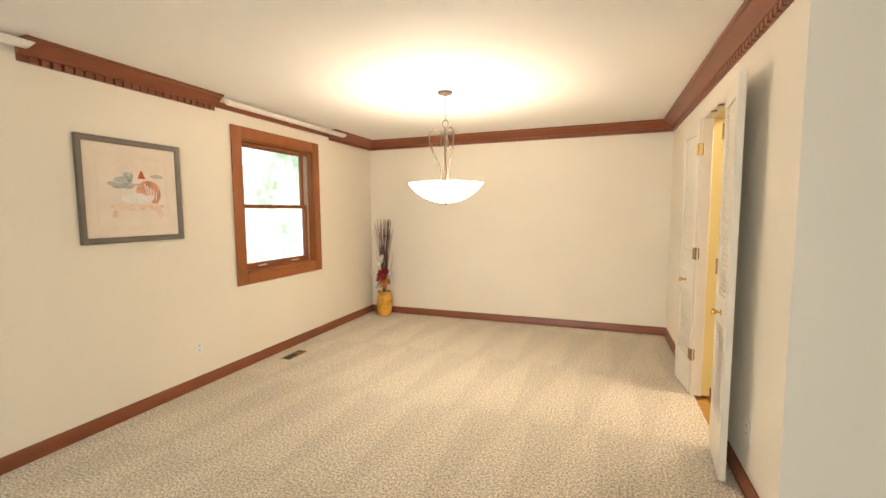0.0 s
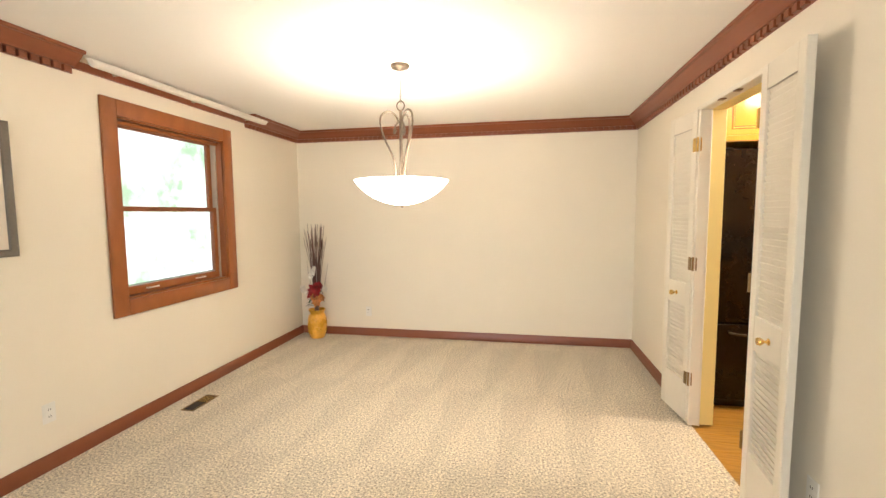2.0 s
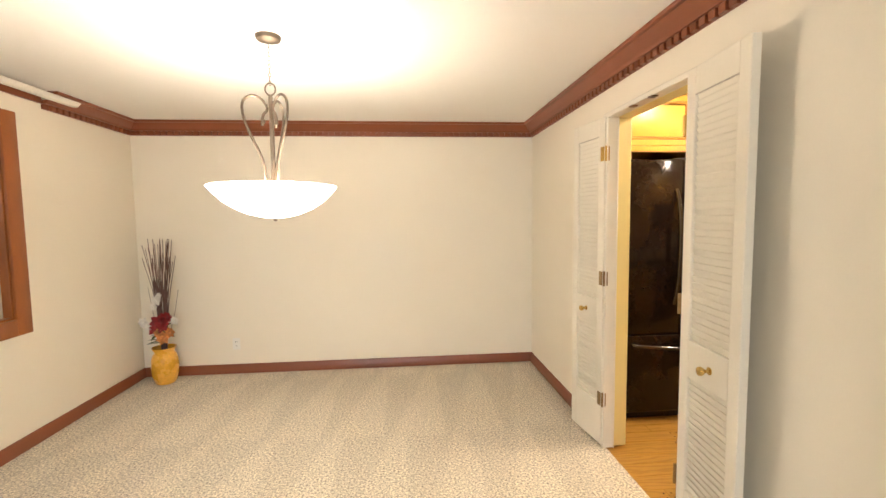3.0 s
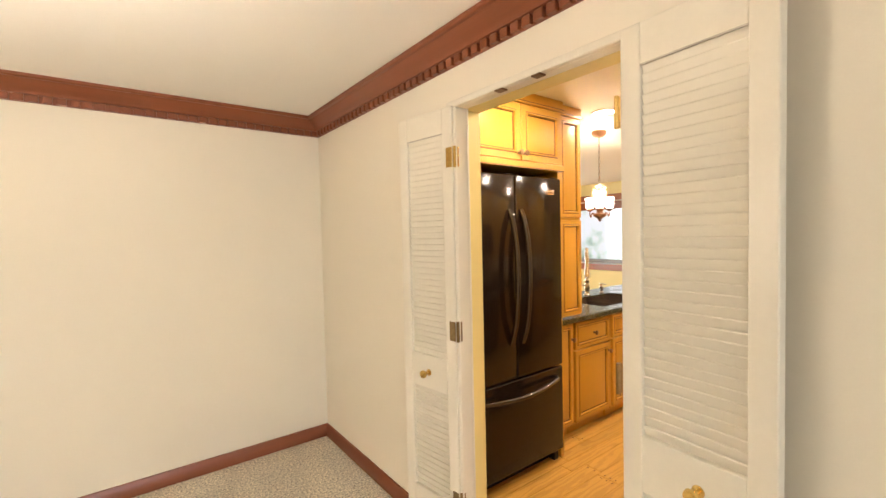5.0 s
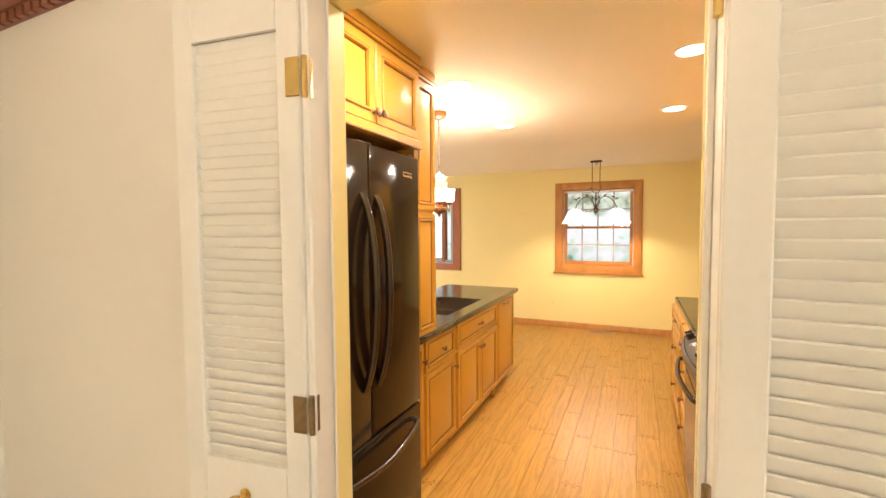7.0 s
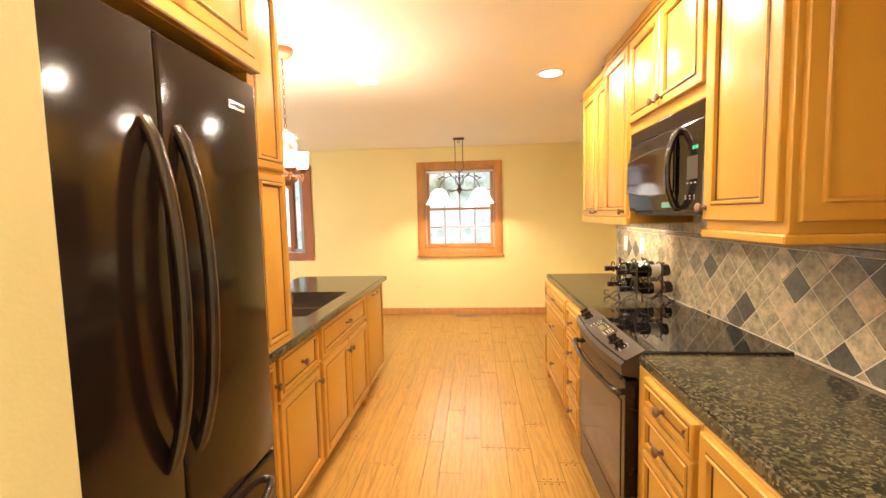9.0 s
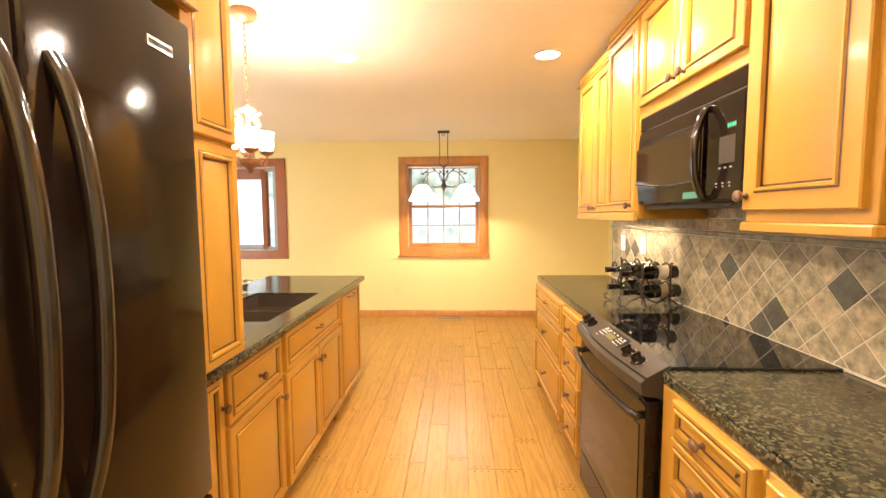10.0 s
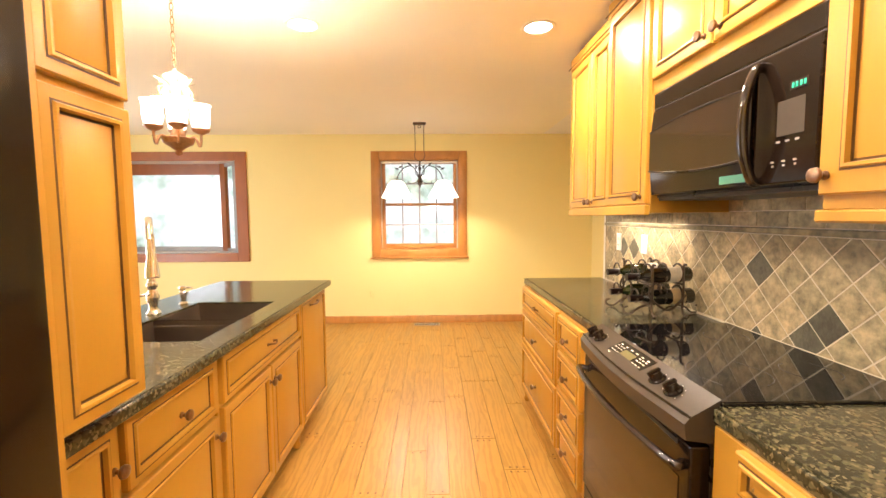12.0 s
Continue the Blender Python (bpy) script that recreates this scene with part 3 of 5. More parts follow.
# ---- louvred doors and their frame ----
def door_frame():
    f = thing("door_frame", "off-white painted wooden doorway frame with catches", "door frame", pose(RW, 3.525, 0), kind="structure")
    x0, x1 = -0.045, KX - RW + 0.004
    h = DOOR[3]
    bm = fresh()
    bx(bm, x0 + 0.0755, x1, 0.426, 0.478, 0, h - 0.004, 0.003)
    # yellow colour stands in for warm kitchen light on the white jamb
    part("jamb", bm, YELLOW, f, "jamb coloured yellow for the warm kitchen light")
    part("casing", box(x0, x0 + 0.075, 0.405, 0.478, 0, h - 0.004, 0.004), WHITE, f)
    part("bead", box(x0 + 0.0655, x0 + 0.0735, 0.3975, 0.4048, 0, h - 0.004, 0.003), WHITE, f)
    part("jamb", box(x0, x1, -0.448, -0.408, 0, h - 0.004, 0.004), WHITE, f)
    part("head", box(x0 + 0.002, x0 + 0.022, -0.448, 0.478, h - 0.003, h + 0.028, 0.004), WHITE, f)
    part("head_lining", box(x0 + 0.0225, x0 + 0.0745, -0.448, 0.478, h - 0.0025, h + 0.028, 0.002), WHITE, f)
    part("head_lining", box(x0 + 0.075, x1, -0.448, 0.478, h - 0.002, h + 0.028, 0.002), YELLOW, f, "yellow lining on the kitchen side")
    part("stop", box(0.03, 0.045, -0.408, -0.396, 0, h - 0.004, 0.002), WHITE, f)
    part("stop", box(0.085, 0.10, -0.408, -0.398, 0, h - 0.004, 0.002), YELLOW, f, "yellow stop on the kitchen side")
    for y in (-0.06, 0.13):
        part("catch", box(x0 - 0.006, x0 + 0.03, y - 0.021, y + 0.021, h - 0.011, h - 0.004, 0.002), PEWTER, f)
    return f


door_frame()


def louvred_door(name, hinge, free, mirror):
    """A leaf from its hinge edge to its free edge (front face line, x and y)."""
    hinge, free = Vector(hinge), Vector(free)
    d = free - hinge
    wd = d.length
    d.normalize()
    # local x along the leaf, local y away from the room
    n = Vector((-d.y, d.x))
    if n.x < 0:
        n = -n
    m = Matrix(((d.x, n.x, 0, hinge.x), (d.y, n.y, 0, hinge.y), (0, 0, 1, 0.018), (0, 0, 0, 1)))
    door = thing(name, "off-white louvred wooden door leaf folded back to the wall", "door", group="louvred doors", kind="structure")
    door.location = (hinge.x, hinge.y, 0)
    inv = Matrix.Translation((-hinge.x, -hinge.y, 0))
    H, T, S = 2.135, 0.034, 0.062
    zs = ((0.0, 0.28), (0.80, 0.965), (2.02, H))

    def put(nm, bm, mat, label="", par=None):
        bm.transform(inv @ m)
        return part(nm, bm, mat, par or door, label)

    put("stile", box(0, S, 0, T, 0, H, 0.003), WHITE)
    put("stile", box(wd - S, wd, 0, T, 0, H, 0.003), WHITE)
    for a, b in zs:
        put("door_rail", box(S, wd - S, 0.001, T - 0.001, a, b, 0.002), WHITE)
    # grey strip colours in the shadow line over the top slat
    put("shadow_gap", box(S, wd - S, 0.0, 0.006, 2.016, 2.0205), GRILLE)
    for a, b in ((0.28, 0.80), (0.965, 2.02)):
        k = int((b - a) / 0.0285)
        for i in range(k):
            z = a + (i + 0.5) * (b - a) / k
            bm = box(S - 0.004, wd - S + 0.004, -0.0175, 0.0175, -0.003, 0.003, 0.002)
            bm.transform(Matrix.Translation((0, T / 2, z)) @ Matrix.Rotation(radians(-70), 4, "X"))
            put("slat", bm, WHITE)
    kx = wd * (0.56 if mirror else 0.5)
    bm = lathe(fresh(), [(0.016, 0), (0.016, 0.003), (0.007, 0.006), (0.006, 0.018), (0.014, 0.026), (0.019, 0.036), (0.017, 0.045), (0.0, 0.048)], 16, m=Matrix.Translation((kx, 0, 0.882)) @ Matrix.Rotation(radians(90), 4, "X"))
    put("knob", bm, BRASS, "round brass knob")
    for z, mat, lb in (() if mirror else ((0.31, BRASSD, "worn dark brass hinge"), (1.11, BRASSD, "worn dark brass hinge"), (1.905, BRASS, "bright brass hinge"))):
        bm = box(-0.002, 0.036, -0.004, 0.0, z - 0.045, z + 0.045, 0.004)
        bx(bm, -0.0185, -0.0155, 0.018, 0.070, z - 0.045, z + 0.045, 0.001)
        lathe(bm, [(0.007, z - 0.047), (0.007, z + 0.047)], 10, at=(-0.012, 0.004, 0))
        put("hinge", bm, mat, lb)
    return door


louvred_door("door_1", (0.822, 3.945), (0.775, 4.315), False)
d2 = louvred_door("door_2", (0.795, 3.120), (0.759, 2.732), True)
for z, mt in ((0.327, BRASSD), (1.13, BRASSD), (1.923, BRASS)):
    part("hinge", bx(lathe(fresh(), [(0.007, z - 0.047), (0.007, z + 0.047)], 10, at=(0.0, 0.012, 0)), 0.002, 0.012, 0.006, 0.010, z - 0.045, z + 0.045, 0.001), mt, d2, "brass hinge")


# ---- kitchen cabinets ----
def knob(parent, x, z, y=-0.02):
    bm = lathe(fresh(), [(0.011, 0), (0.011, 0.003), (0.006, 0.006), (0.006, 0.014), (0.014, 0.019), (0.0185, 0.025), (0.0175, 0.032), (0.010, 0.036), (0, 0.037)], 14, m=Matrix.Translation((x, y, z)) @ Matrix.Rotation(radians(90), 4, "X"))
    return part("knob", bm, PEWTER, parent, "aged bronze knob")


def pull(parent, x, z, y=-0.02, w=0.075):
    pts = spline([(x - w / 2, y, z), (x - w / 2 + 0.004, y - 0.018, z + 0.003), (x, y - 0.026, z - 0.004), (x + w / 2 - 0.004, y - 0.018, z + 0.003), (x + w / 2, y, z)], 5)
    bm = tube(fresh(), pts, 0.005, 8)
    for s in (-1, 1):
        lathe(bm, [(0.009, 0), (0.008, 0.004), (0, 0.005)], 10, m=Matrix.Translation((x + s * w / 2, y, z)) @ Matrix.Rotation(radians(90), 4, "X"))
    return part("pull", bm, PEWTER, parent, "aged bronze bar pull")


def front(parent, name, x0, x1, z0, z1, stile=0.055, flat=False):
    """A door or drawer front with stiles, bead, glazed groove and raised field; front face looks to -y."""
    w, h = x1 - x0, z1 - z0
    s = min(stile, 0.3 * min(w, h))
    m = Matrix.Translation((x0, 0, z0))
    bm = rect_rings(fresh(), w, h, [(0, 0.002), (0, -0.016), (0.004, -0.020), (s - 0.014, -0.020), (s - 0.010, -0.026), (s - 0.003, -0.025), (s, -0.012)], cap=False)
    d = part(name, bm, MAPLE, parent, m=m)
    part("glaze_line", rect_rings(fresh(), w, h, [(s - 0.0028, -0.0205), (s + 0.001, -0.0095), (s + 0.0065, -0.0108)], cap=False), GLAZE, d, "dark glaze in the groove")
    part("glaze_line", rect_rings(fresh(), w, h, [(s - 0.0180, -0.0204), (s - 0.0128, -0.0212)], cap=False), GLAZE, d, "dark glaze in the groove")
    part("panel", rect_rings(fresh(), w, h, [(s + 0.006, -0.0109), (s + (0.008 if flat else 0.028), -0.011 if flat else -0.0185)]), MAPLE, d)
    return d


def cabinet(name, label, x, y, turn, w, depth, z0, z1, group="", rails=True):
    """A unit: empty at its front's left lower corner; x runs to the viewer's right."""
    c = thing(name, label, "cabinet", pose(x, y, 0, 0, 0, turn), group=group)
    part("body", box(0, w, 0.0, depth, z0, z1, 0.002), MAPLE, c)
    return c


def cornice(parent, w, z, d0=0.0, ends=(0, 0), prof=None):
    prof = prof or [(0, z - 0.005), (0.012, z - 0.005), (0.016, z + 0.004), (0.022, z + 0.012), (0.03, z + 0.030), (0.048, z + 0.046), (0.052, z + 0.052), (0.06, z + 0.054), (0.06, z + 0.066), (0, z + 0.066)]
    prof = [(o * 1.3, q) for o, q in prof]
    bm = moulding(fresh(), (w, -d0), (0, -d0), [(-o, q) for o, q in prof], 0, 0)
    for v in bm.verts:
        off = max(0.0, -d0 - v.co.y)
        if v.co.x < w / 2:
            v.co.x -= ends[0] * off
        else:
            v.co.x += ends[1] * off
    ob = part("cornice", bm, MAPLE, parent)
    part("glaze_line", box(0.0, w, -d0 - 0.0175, -d0 - 0.012, z + 0.001, z + 0.004), GLAZE, ob, "dark glaze line under the cornice")
    return ob


IF = 4.42   # island and tall units, front plane
# over-fridge cabinet
c = cabinet("wall_cabinet", "honey maple cabinet over the fridge with two doors", 1.03, 4.30, 0, 1.05, 0.70, 1.985, 2.40)
for k, (a, b, kx) in enumerate(((0.10, 0.622, 0.60), (0.628, 1.03, 0.65))):
    d = front(c, "door", a, b, 2.03, 2.385, 0.06)
    knob(d, kx - a, 0.045)
part("rail", box(0.06, 1.05, -0.022, 0.0, 1.985, 2.028, 0.003), MAPLE, c)
part("glaze_line", box(0.06, 1.05, -0.0235, -0.0225, 1.985, 1.991), GLAZE, c)
cornice(c, 1.05, 2.40, 0.02, (0, 1))
# fridge side panel
c = thing("side_panel", "honey maple panel beside the fridge", "panel", pose(2.048, 4.30, 0))
part("board", box(0, 0.036, 0.008, 0.70, KZ, 1.985, 0.002), MAPLE, c)

# tall unit standing on the counter
c = cabinet("tall_cabinet", "narrow tall honey maple cabinet standing on the counter", 2.086, 4.345, 0, 0.268, 0.62, 0.953, 2.40)
d = front(c, "door", 0.012, 0.256, 0.965, 1.655, 0.045)
d = front(c, "door", 0.012, 0.256, 1.675, 2.385, 0.045)
cornice(c, 0.268, 2.40, 0.02, (0, 1))


def base_body(c, w, depth, feet, top=0.875):
    part("body", box(0.0, w, 0.002, depth, 0.06, top, 0.002), MAPLE, c)
    part("toe_board", box(0.0, w, 0.055, 0.075, KZ, 0.06), MAPLE, c)
    for x in feet:
        bm = lathe(fresh(), [(0.014, KZ), (0.022, KZ + 0.012), (0.024, KZ + 0.03), (0.016, KZ + 0.045), (0.020, KZ + 0.06), (0.026, 0.06)], 12, at=(x, 0.016, 0))
        part("foot", bm, MAPLE, c, "small turned foot")


IY = 4.445
GI = "island base cabinets"
# island units from the fridge outward
c = thing("base_cabinet", "narrow honey maple base cabinet beside the fridge", "cabinet", pose(2.09, IY, 0), group=GI)
base_body(c, 0.29, 0.60, [])
d = front(c, "door", 0.012, 0.278, 0.08, 0.865, 0.045)
knob(d, 0.245, 0.665)
c = thing("base_cabinet", "honey maple base cabinet with a drawer over a door", "cabinet", pose(2.385, IY, 0), group=GI)
base_body(c, 0.50, 0.60, [])
d = front(c, "drawer", 0.012, 0.488, 0.655, 0.862, 0.042)
knob(d, 0.245, 0.10)
d = front(c, "door", 0.012, 0.488, 0.08, 0.64)
knob(d, 0.45, 0.49)
c = thing("sink_cabinet", "honey maple sink cabinet with a false drawer and two doors", "cabinet", pose(2.89, IY - 0.008, 0), group=GI)
base_body(c, 0.985, 0.63, [0.93], 0.69)
part("top_rail", box(0, 0.985, 0.002, 0.03, 0.69, 0.875), MAPLE, c)
d = front(c, "drawer", 0.015, 0.97, 0.672, 0.862, 0.042)
pull(d, 0.48, 0.10)
d = front(c, "door", 0.015, 0.49, 0.08, 0.655)
knob(d, 0.45, 0.50)
d = front(c, "door", 0.497, 0.97, 0.08, 0.655)
knob(d, 0.03, 0.50)
c = thing("dishwasher", "dishwasher behind a full honey maple panel", "dishwasher", pose(3.885, IY, 0), group=GI)
base_body(c, 0.60, 0.60, [])
d = front(c, "door", 0.01, 0.59, 0.08, 0.862, 0.035)
pull(d, 0.27, 0.735, w=0.16)
c = thing("end_panel", "honey maple panel closing the island's back", "panel", pose(2.09, 5.05, 0), group=GI)
part("board", box(0.0, 2.395, 0, 0.02, KZ, 0.875, 0.002), MAPLE, c)

# ---- counters ----
SK = (2.93, 3.71, 4.515, 4.945)


def counter_island():
    t = thing("countertop", "polished dark green-brown granite island top with a sink", "countertop", pose(2.086, 4.402, 0.876))
    x1, y1, z = 2.44, 0.82, 0.04
    sx0, sx1, sy0, sy1 = SK[0] - 2.086, SK[1] - 2.086, SK[2] - 4.402, SK[3] - 4.402
    bm = fresh()
    for a in ((0, sx0, 0, y1), (sx1, x1, 0, y1), (sx0, sx1, 0, sy0), (sx0, sx1, sy1, y1)):
        bx(bm, *a[:2], *a[2:], 0, z)
    bmesh.ops.remove_doubles(bm, verts=bm.verts, dist=1e-5)
    part("slab", bm, GRANITE, t)
    part("edge", box(0, x1, -0.014, -0.0005, 0.002, z - 0.001, 0.006, 2), GRANITE, t, "eased front edge", sharp=20)
    return t


counter_island()


def sink():
    s = thing("sink", "dark brown double-bowl undermount sink", "sink", pose(SK[0], SK[2], 0.876))
    w, d = SK[1] - SK[0], SK[3] - SK[2]
    for a, b in ((0.004, w * 0.5 - 0.012), (w * 0.5 + 0.012, w - 0.004)):
        bm = fresh()
        prof = [(0, 0.03), (0.004, 0.0), (0.012, -0.14), (0.03, -0.165)]
        loops = []
        for q, z in prof:
            loops.append([bm.verts.new(p) for p in ((a + q, 0.004 + q, z), (b - q, 0.004 + q, z), (b - q, d - 0.004 - q, z), (a + q, d - 0.004 - q, z))])
        for u, v in zip(loops, loops[1:]):
            for i in range(4):
                j = (i + 1) % 4
                bm.faces.new((u[i], u[j], v[j], v[i]))
        bm.faces.new(loops[-1])
        part("bowl", bm, SINK, s)
        part("drain", lathe(fresh(), [(0.0, -0.164), (0.04, -0.164), (0.045, -0.161), (0.04, -0.160), (0, -0.160)], 16, at=((a + b) / 2, d * 0.55, 0)), CHROME, s)
    part("divider", box(w * 0.5 - 0.02, w * 0.5 + 0.02, 0.004, d - 0.004, -0.165, 0.012, 0.012, 3), SINK, s)
    return s


sink()


def faucet():
    f = thing("faucet", "brushed steel pull-down kitchen faucet", "faucet", pose(3.42, 5.01, 0.917, 0, 0, -56.5))
    part("base", lathe(fresh(), [(0.034, 0), (0.034, 0.006), (0.026, 0.014), (0.020, 0.03), (0.024, 0.06), (0.030, 0.085), (0.024, 0.105), (0.018, 0.125), (0.024, 0.14), (0.024, 0.155), (0.014, 0.17)], 20), CHROME, f)
    part("spout", tube(fresh(), spline([(0, 0, 0.15), (0, 0, 0.33), (0.0, -0.018, 0.42), (0.0, -0.07, 0.47), (0.0, -0.13, 0.45), (0.0, -0.162, 0.38)], 6), 0.0175, 14), CHROME, f)
    part("spray_head", lathe(fresh(), [(0.016, 0.20), (0.018, 0.13), (0.019, 0.10), (0.028, 0.035), (0.031, 0.0), (0.024, -0.005)], 16, at=(0.004, -0.176, 0.205), m=Matrix.Rotation(radians(-6), 4, "X")), CHROME, f)
    part("lever", tube(fresh(), [(0, 0, 0.10), (-0.03, -0.03, 0.105), (-0.09, -0.05, 0.10)], 0.009, 10, 0.7), CHROME, f)
    return f


faucet()
sd = thing("soap_dispenser", "brushed steel soap dispenser on the counter", "soap dispenser", pose(3.66, 5.0, 0.917))
part("body", lathe(fresh(), [(0.024, 0), (0.024, 0.006), (0.013, 0.016), (0.016, 0.045), (0.022, 0.06), (0.022, 0.07), (0.012, 0.08), (0.020, 0.09), (0.018, 0.10), (0, 0.102)], 18), CHROME, sd)
part("nozzle", tube(fresh(), [(0, 0, 0.092), (0, -0.04, 0.094), (0, -0.055, 0.086)], 0.006, 8), CHROME, sd)

# right-hand run, fronts look to +y; local x runs to -x of the world
RY = 2.905
GR = "base cabinets along the tiled wall"


def right_unit(name, label, x_far, w, y=RY, category="cabinet", group=GR):
    return thing(name, label, category, pose(x_far, y, 0, 0, 0, 180), group=group)


c = right_unit("drawer_cabinet", "honey maple drawer unit with three wide drawers", 4.495, 0.92)
base_body(c, 0.92, 0.60, [0.05])
for z0, z1 in ((0.70, 0.862), (0.435, 0.69), (0.08, 0.425)):
    d = front(c, "drawer", 0.015, 0.905, z0, z1, 0.045)
    if z1 > 0.8:
        pull(d, 0.445, (z1 - z0) / 2)
    else:
        knob(d, 0.445, (z1 - z0) / 2)
c = right_unit("drawer_cabinet", "honey maple drawer unit with four narrow drawers", 3.57, 0.49, RY + 0.0)
base_body(c, 0.49, 0.60, [])
for i in range(4):
    z0 = 0.08 + i * 0.1965
    d = front(c, "drawer", 0.012, 0.375, z0, z0 + 0.187, 0.04)
    knob(d, 0.18, 0.089)
c = right_unit("drawer_cabinet", "honey maple drawer unit beside the range", 2.285, 0.47)
base_body(c, 0.47, 0.60, [])
for z0, z1 in ((0.76, 0.868), (0.60, 0.75), (0.36, 0.59), (0.08, 0.35)):
    d = front(c, "drawer", 0.10, 0.458, z0, z1, 0.036)
    knob(d, 0.17, (z1 - z0) / 2)
c = right_unit("base_cabinet", "honey maple base cabinet with doors under the counter", 1.81, 0.80)
base_body(c, 0.80, 0.60, [])
front(c, "door", 0.02, 0.40, 0.08, 0.868)
front(c, "door", 0.406, 0.79, 0.08, 0.868)

t = thing("countertop", "polished dark green-brown granite counter past the range", "countertop", pose(3.075, KY, 0.876))
part("slab", box(0, 1.45, 0, 0.58, 0, 0.04), GRANITE, t)
part("edge", box(0, 1.45, 0.5805, 0.594, 0.002, 0.039, 0.006, 2), GRANITE, t, "eased front edge", sharp=20)
t = thing("countertop", "polished dark green-brown granite counter before the range", "countertop", pose(KX, KY, 0.876))
part("slab", box(0, 1.295, 0, 0.58, 0, 0.04), GRANITE, t)
part("edge", box(0, 1.295, 0.5805, 0.594, 0.002, 0.039, 0.006, 2), GRANITE, t, "eased front edge", sharp=20)

# wall cabinets
UY = 2.665
GU = "wall cabinets along the tiled wall"
c = right_unit("wall_cabinet", "honey maple wall cabinet with two narrow doors", 4.20, 0.66, UY - 0.02, group=GU)
part("body", box(0, 0.66, 0, 0.33, 1.405, 2.36, 0.002), MAPLE, c)
for a, b, kx in ((0.01, 0.385, 0.35), (0.391, 0.655, 0.03)):
    d = front(c, "door", a, b, 1.445, 2.35)
    knob(d, kx, 0.03)
part("light_rail", box(0, 0.66, -0.022, 0.0, 1.395, 1.44, 0.004), MAPLE, c)
cornice(c, 0.66, 2.36, 0.02, (1, 0))
c = right_unit("wall_cabinet", "honey maple wall cabinet with one tall door", 3.54, 0.44, UY, group=GU)
part("body", box(0, 0.44, 0, 0.35, 1.405, 2.405, 0.002), MAPLE, c)
d = front(c, "door", 0.012, 0.43, 1.445, 2.395)
knob(d, 0.38, 0.03)
part("light_rail", box(0, 0.44, -0.022, 0.0, 1.395, 1.44, 0.004), MAPLE, c)
cornice(c, 0.44, 2.405, 0.02, (1, 0))
c = right_unit("wall_cabinet", "honey maple cabinet with two doors over the microwave", 3.10, 0.81, UY, group=GU)
part("body", box(0, 0.81, 0, 0.35, 1.90, 2.405, 0.002), MAPLE, c)
for a, b, kx in ((0.02, 0.40, 0.345), (0.41, 0.79, 0.035)):
    d = front(c, "door", a, b, 1.955, 2.395)
    knob(d, kx, 0.035)
cornice(c, 0.81, 2.405, 0.02)
c = right_unit("wall_cabinet", "honey maple wall cabinet with a large raised panel door", 2.285, 0.425, UY, group=GU)
part("body", box(0, 0.425, 0, 0.35, 1.405, 2.405, 0.002), MAPLE, c)
d = front(c, "door", 0.005, 0.40, 1.44, 2.395, 0.07)
knob(d, 0.02, 0.045)
part("light_rail", box(-0.0, 0.44, -0.022, 0.38, 1.375, 1.405, 0.005), MAPLE, c)
cornice(c, 0.425, 2.405, 0.02, (0, 1))
e = part("end_frame", rect_rings(fresh(), 0.34, 0.94, [(0, 0.002), (0, -0.012), (0.004, -0.016), (0.05, -0.016), (0.055, -0.022), (0.063, -0.020), (0.066, -0.008), (0.10, -0.013)]), MAPLE, c, "raised end panel", m=Matrix.Translation((0.425, 0.02, 1.44)) @ Matrix.Rotation(radians(90), 4, "Z"))
# small lamps under the cabinets
for x in (3.5, 3.7, 3.9, 4.08):
    lamp("under_cabinet_lamp", "SPOT", 4.0, WARM, look((x, 2.45, 1.39), (x, 2.38, 1.15)), radius=0.02, cone=140)


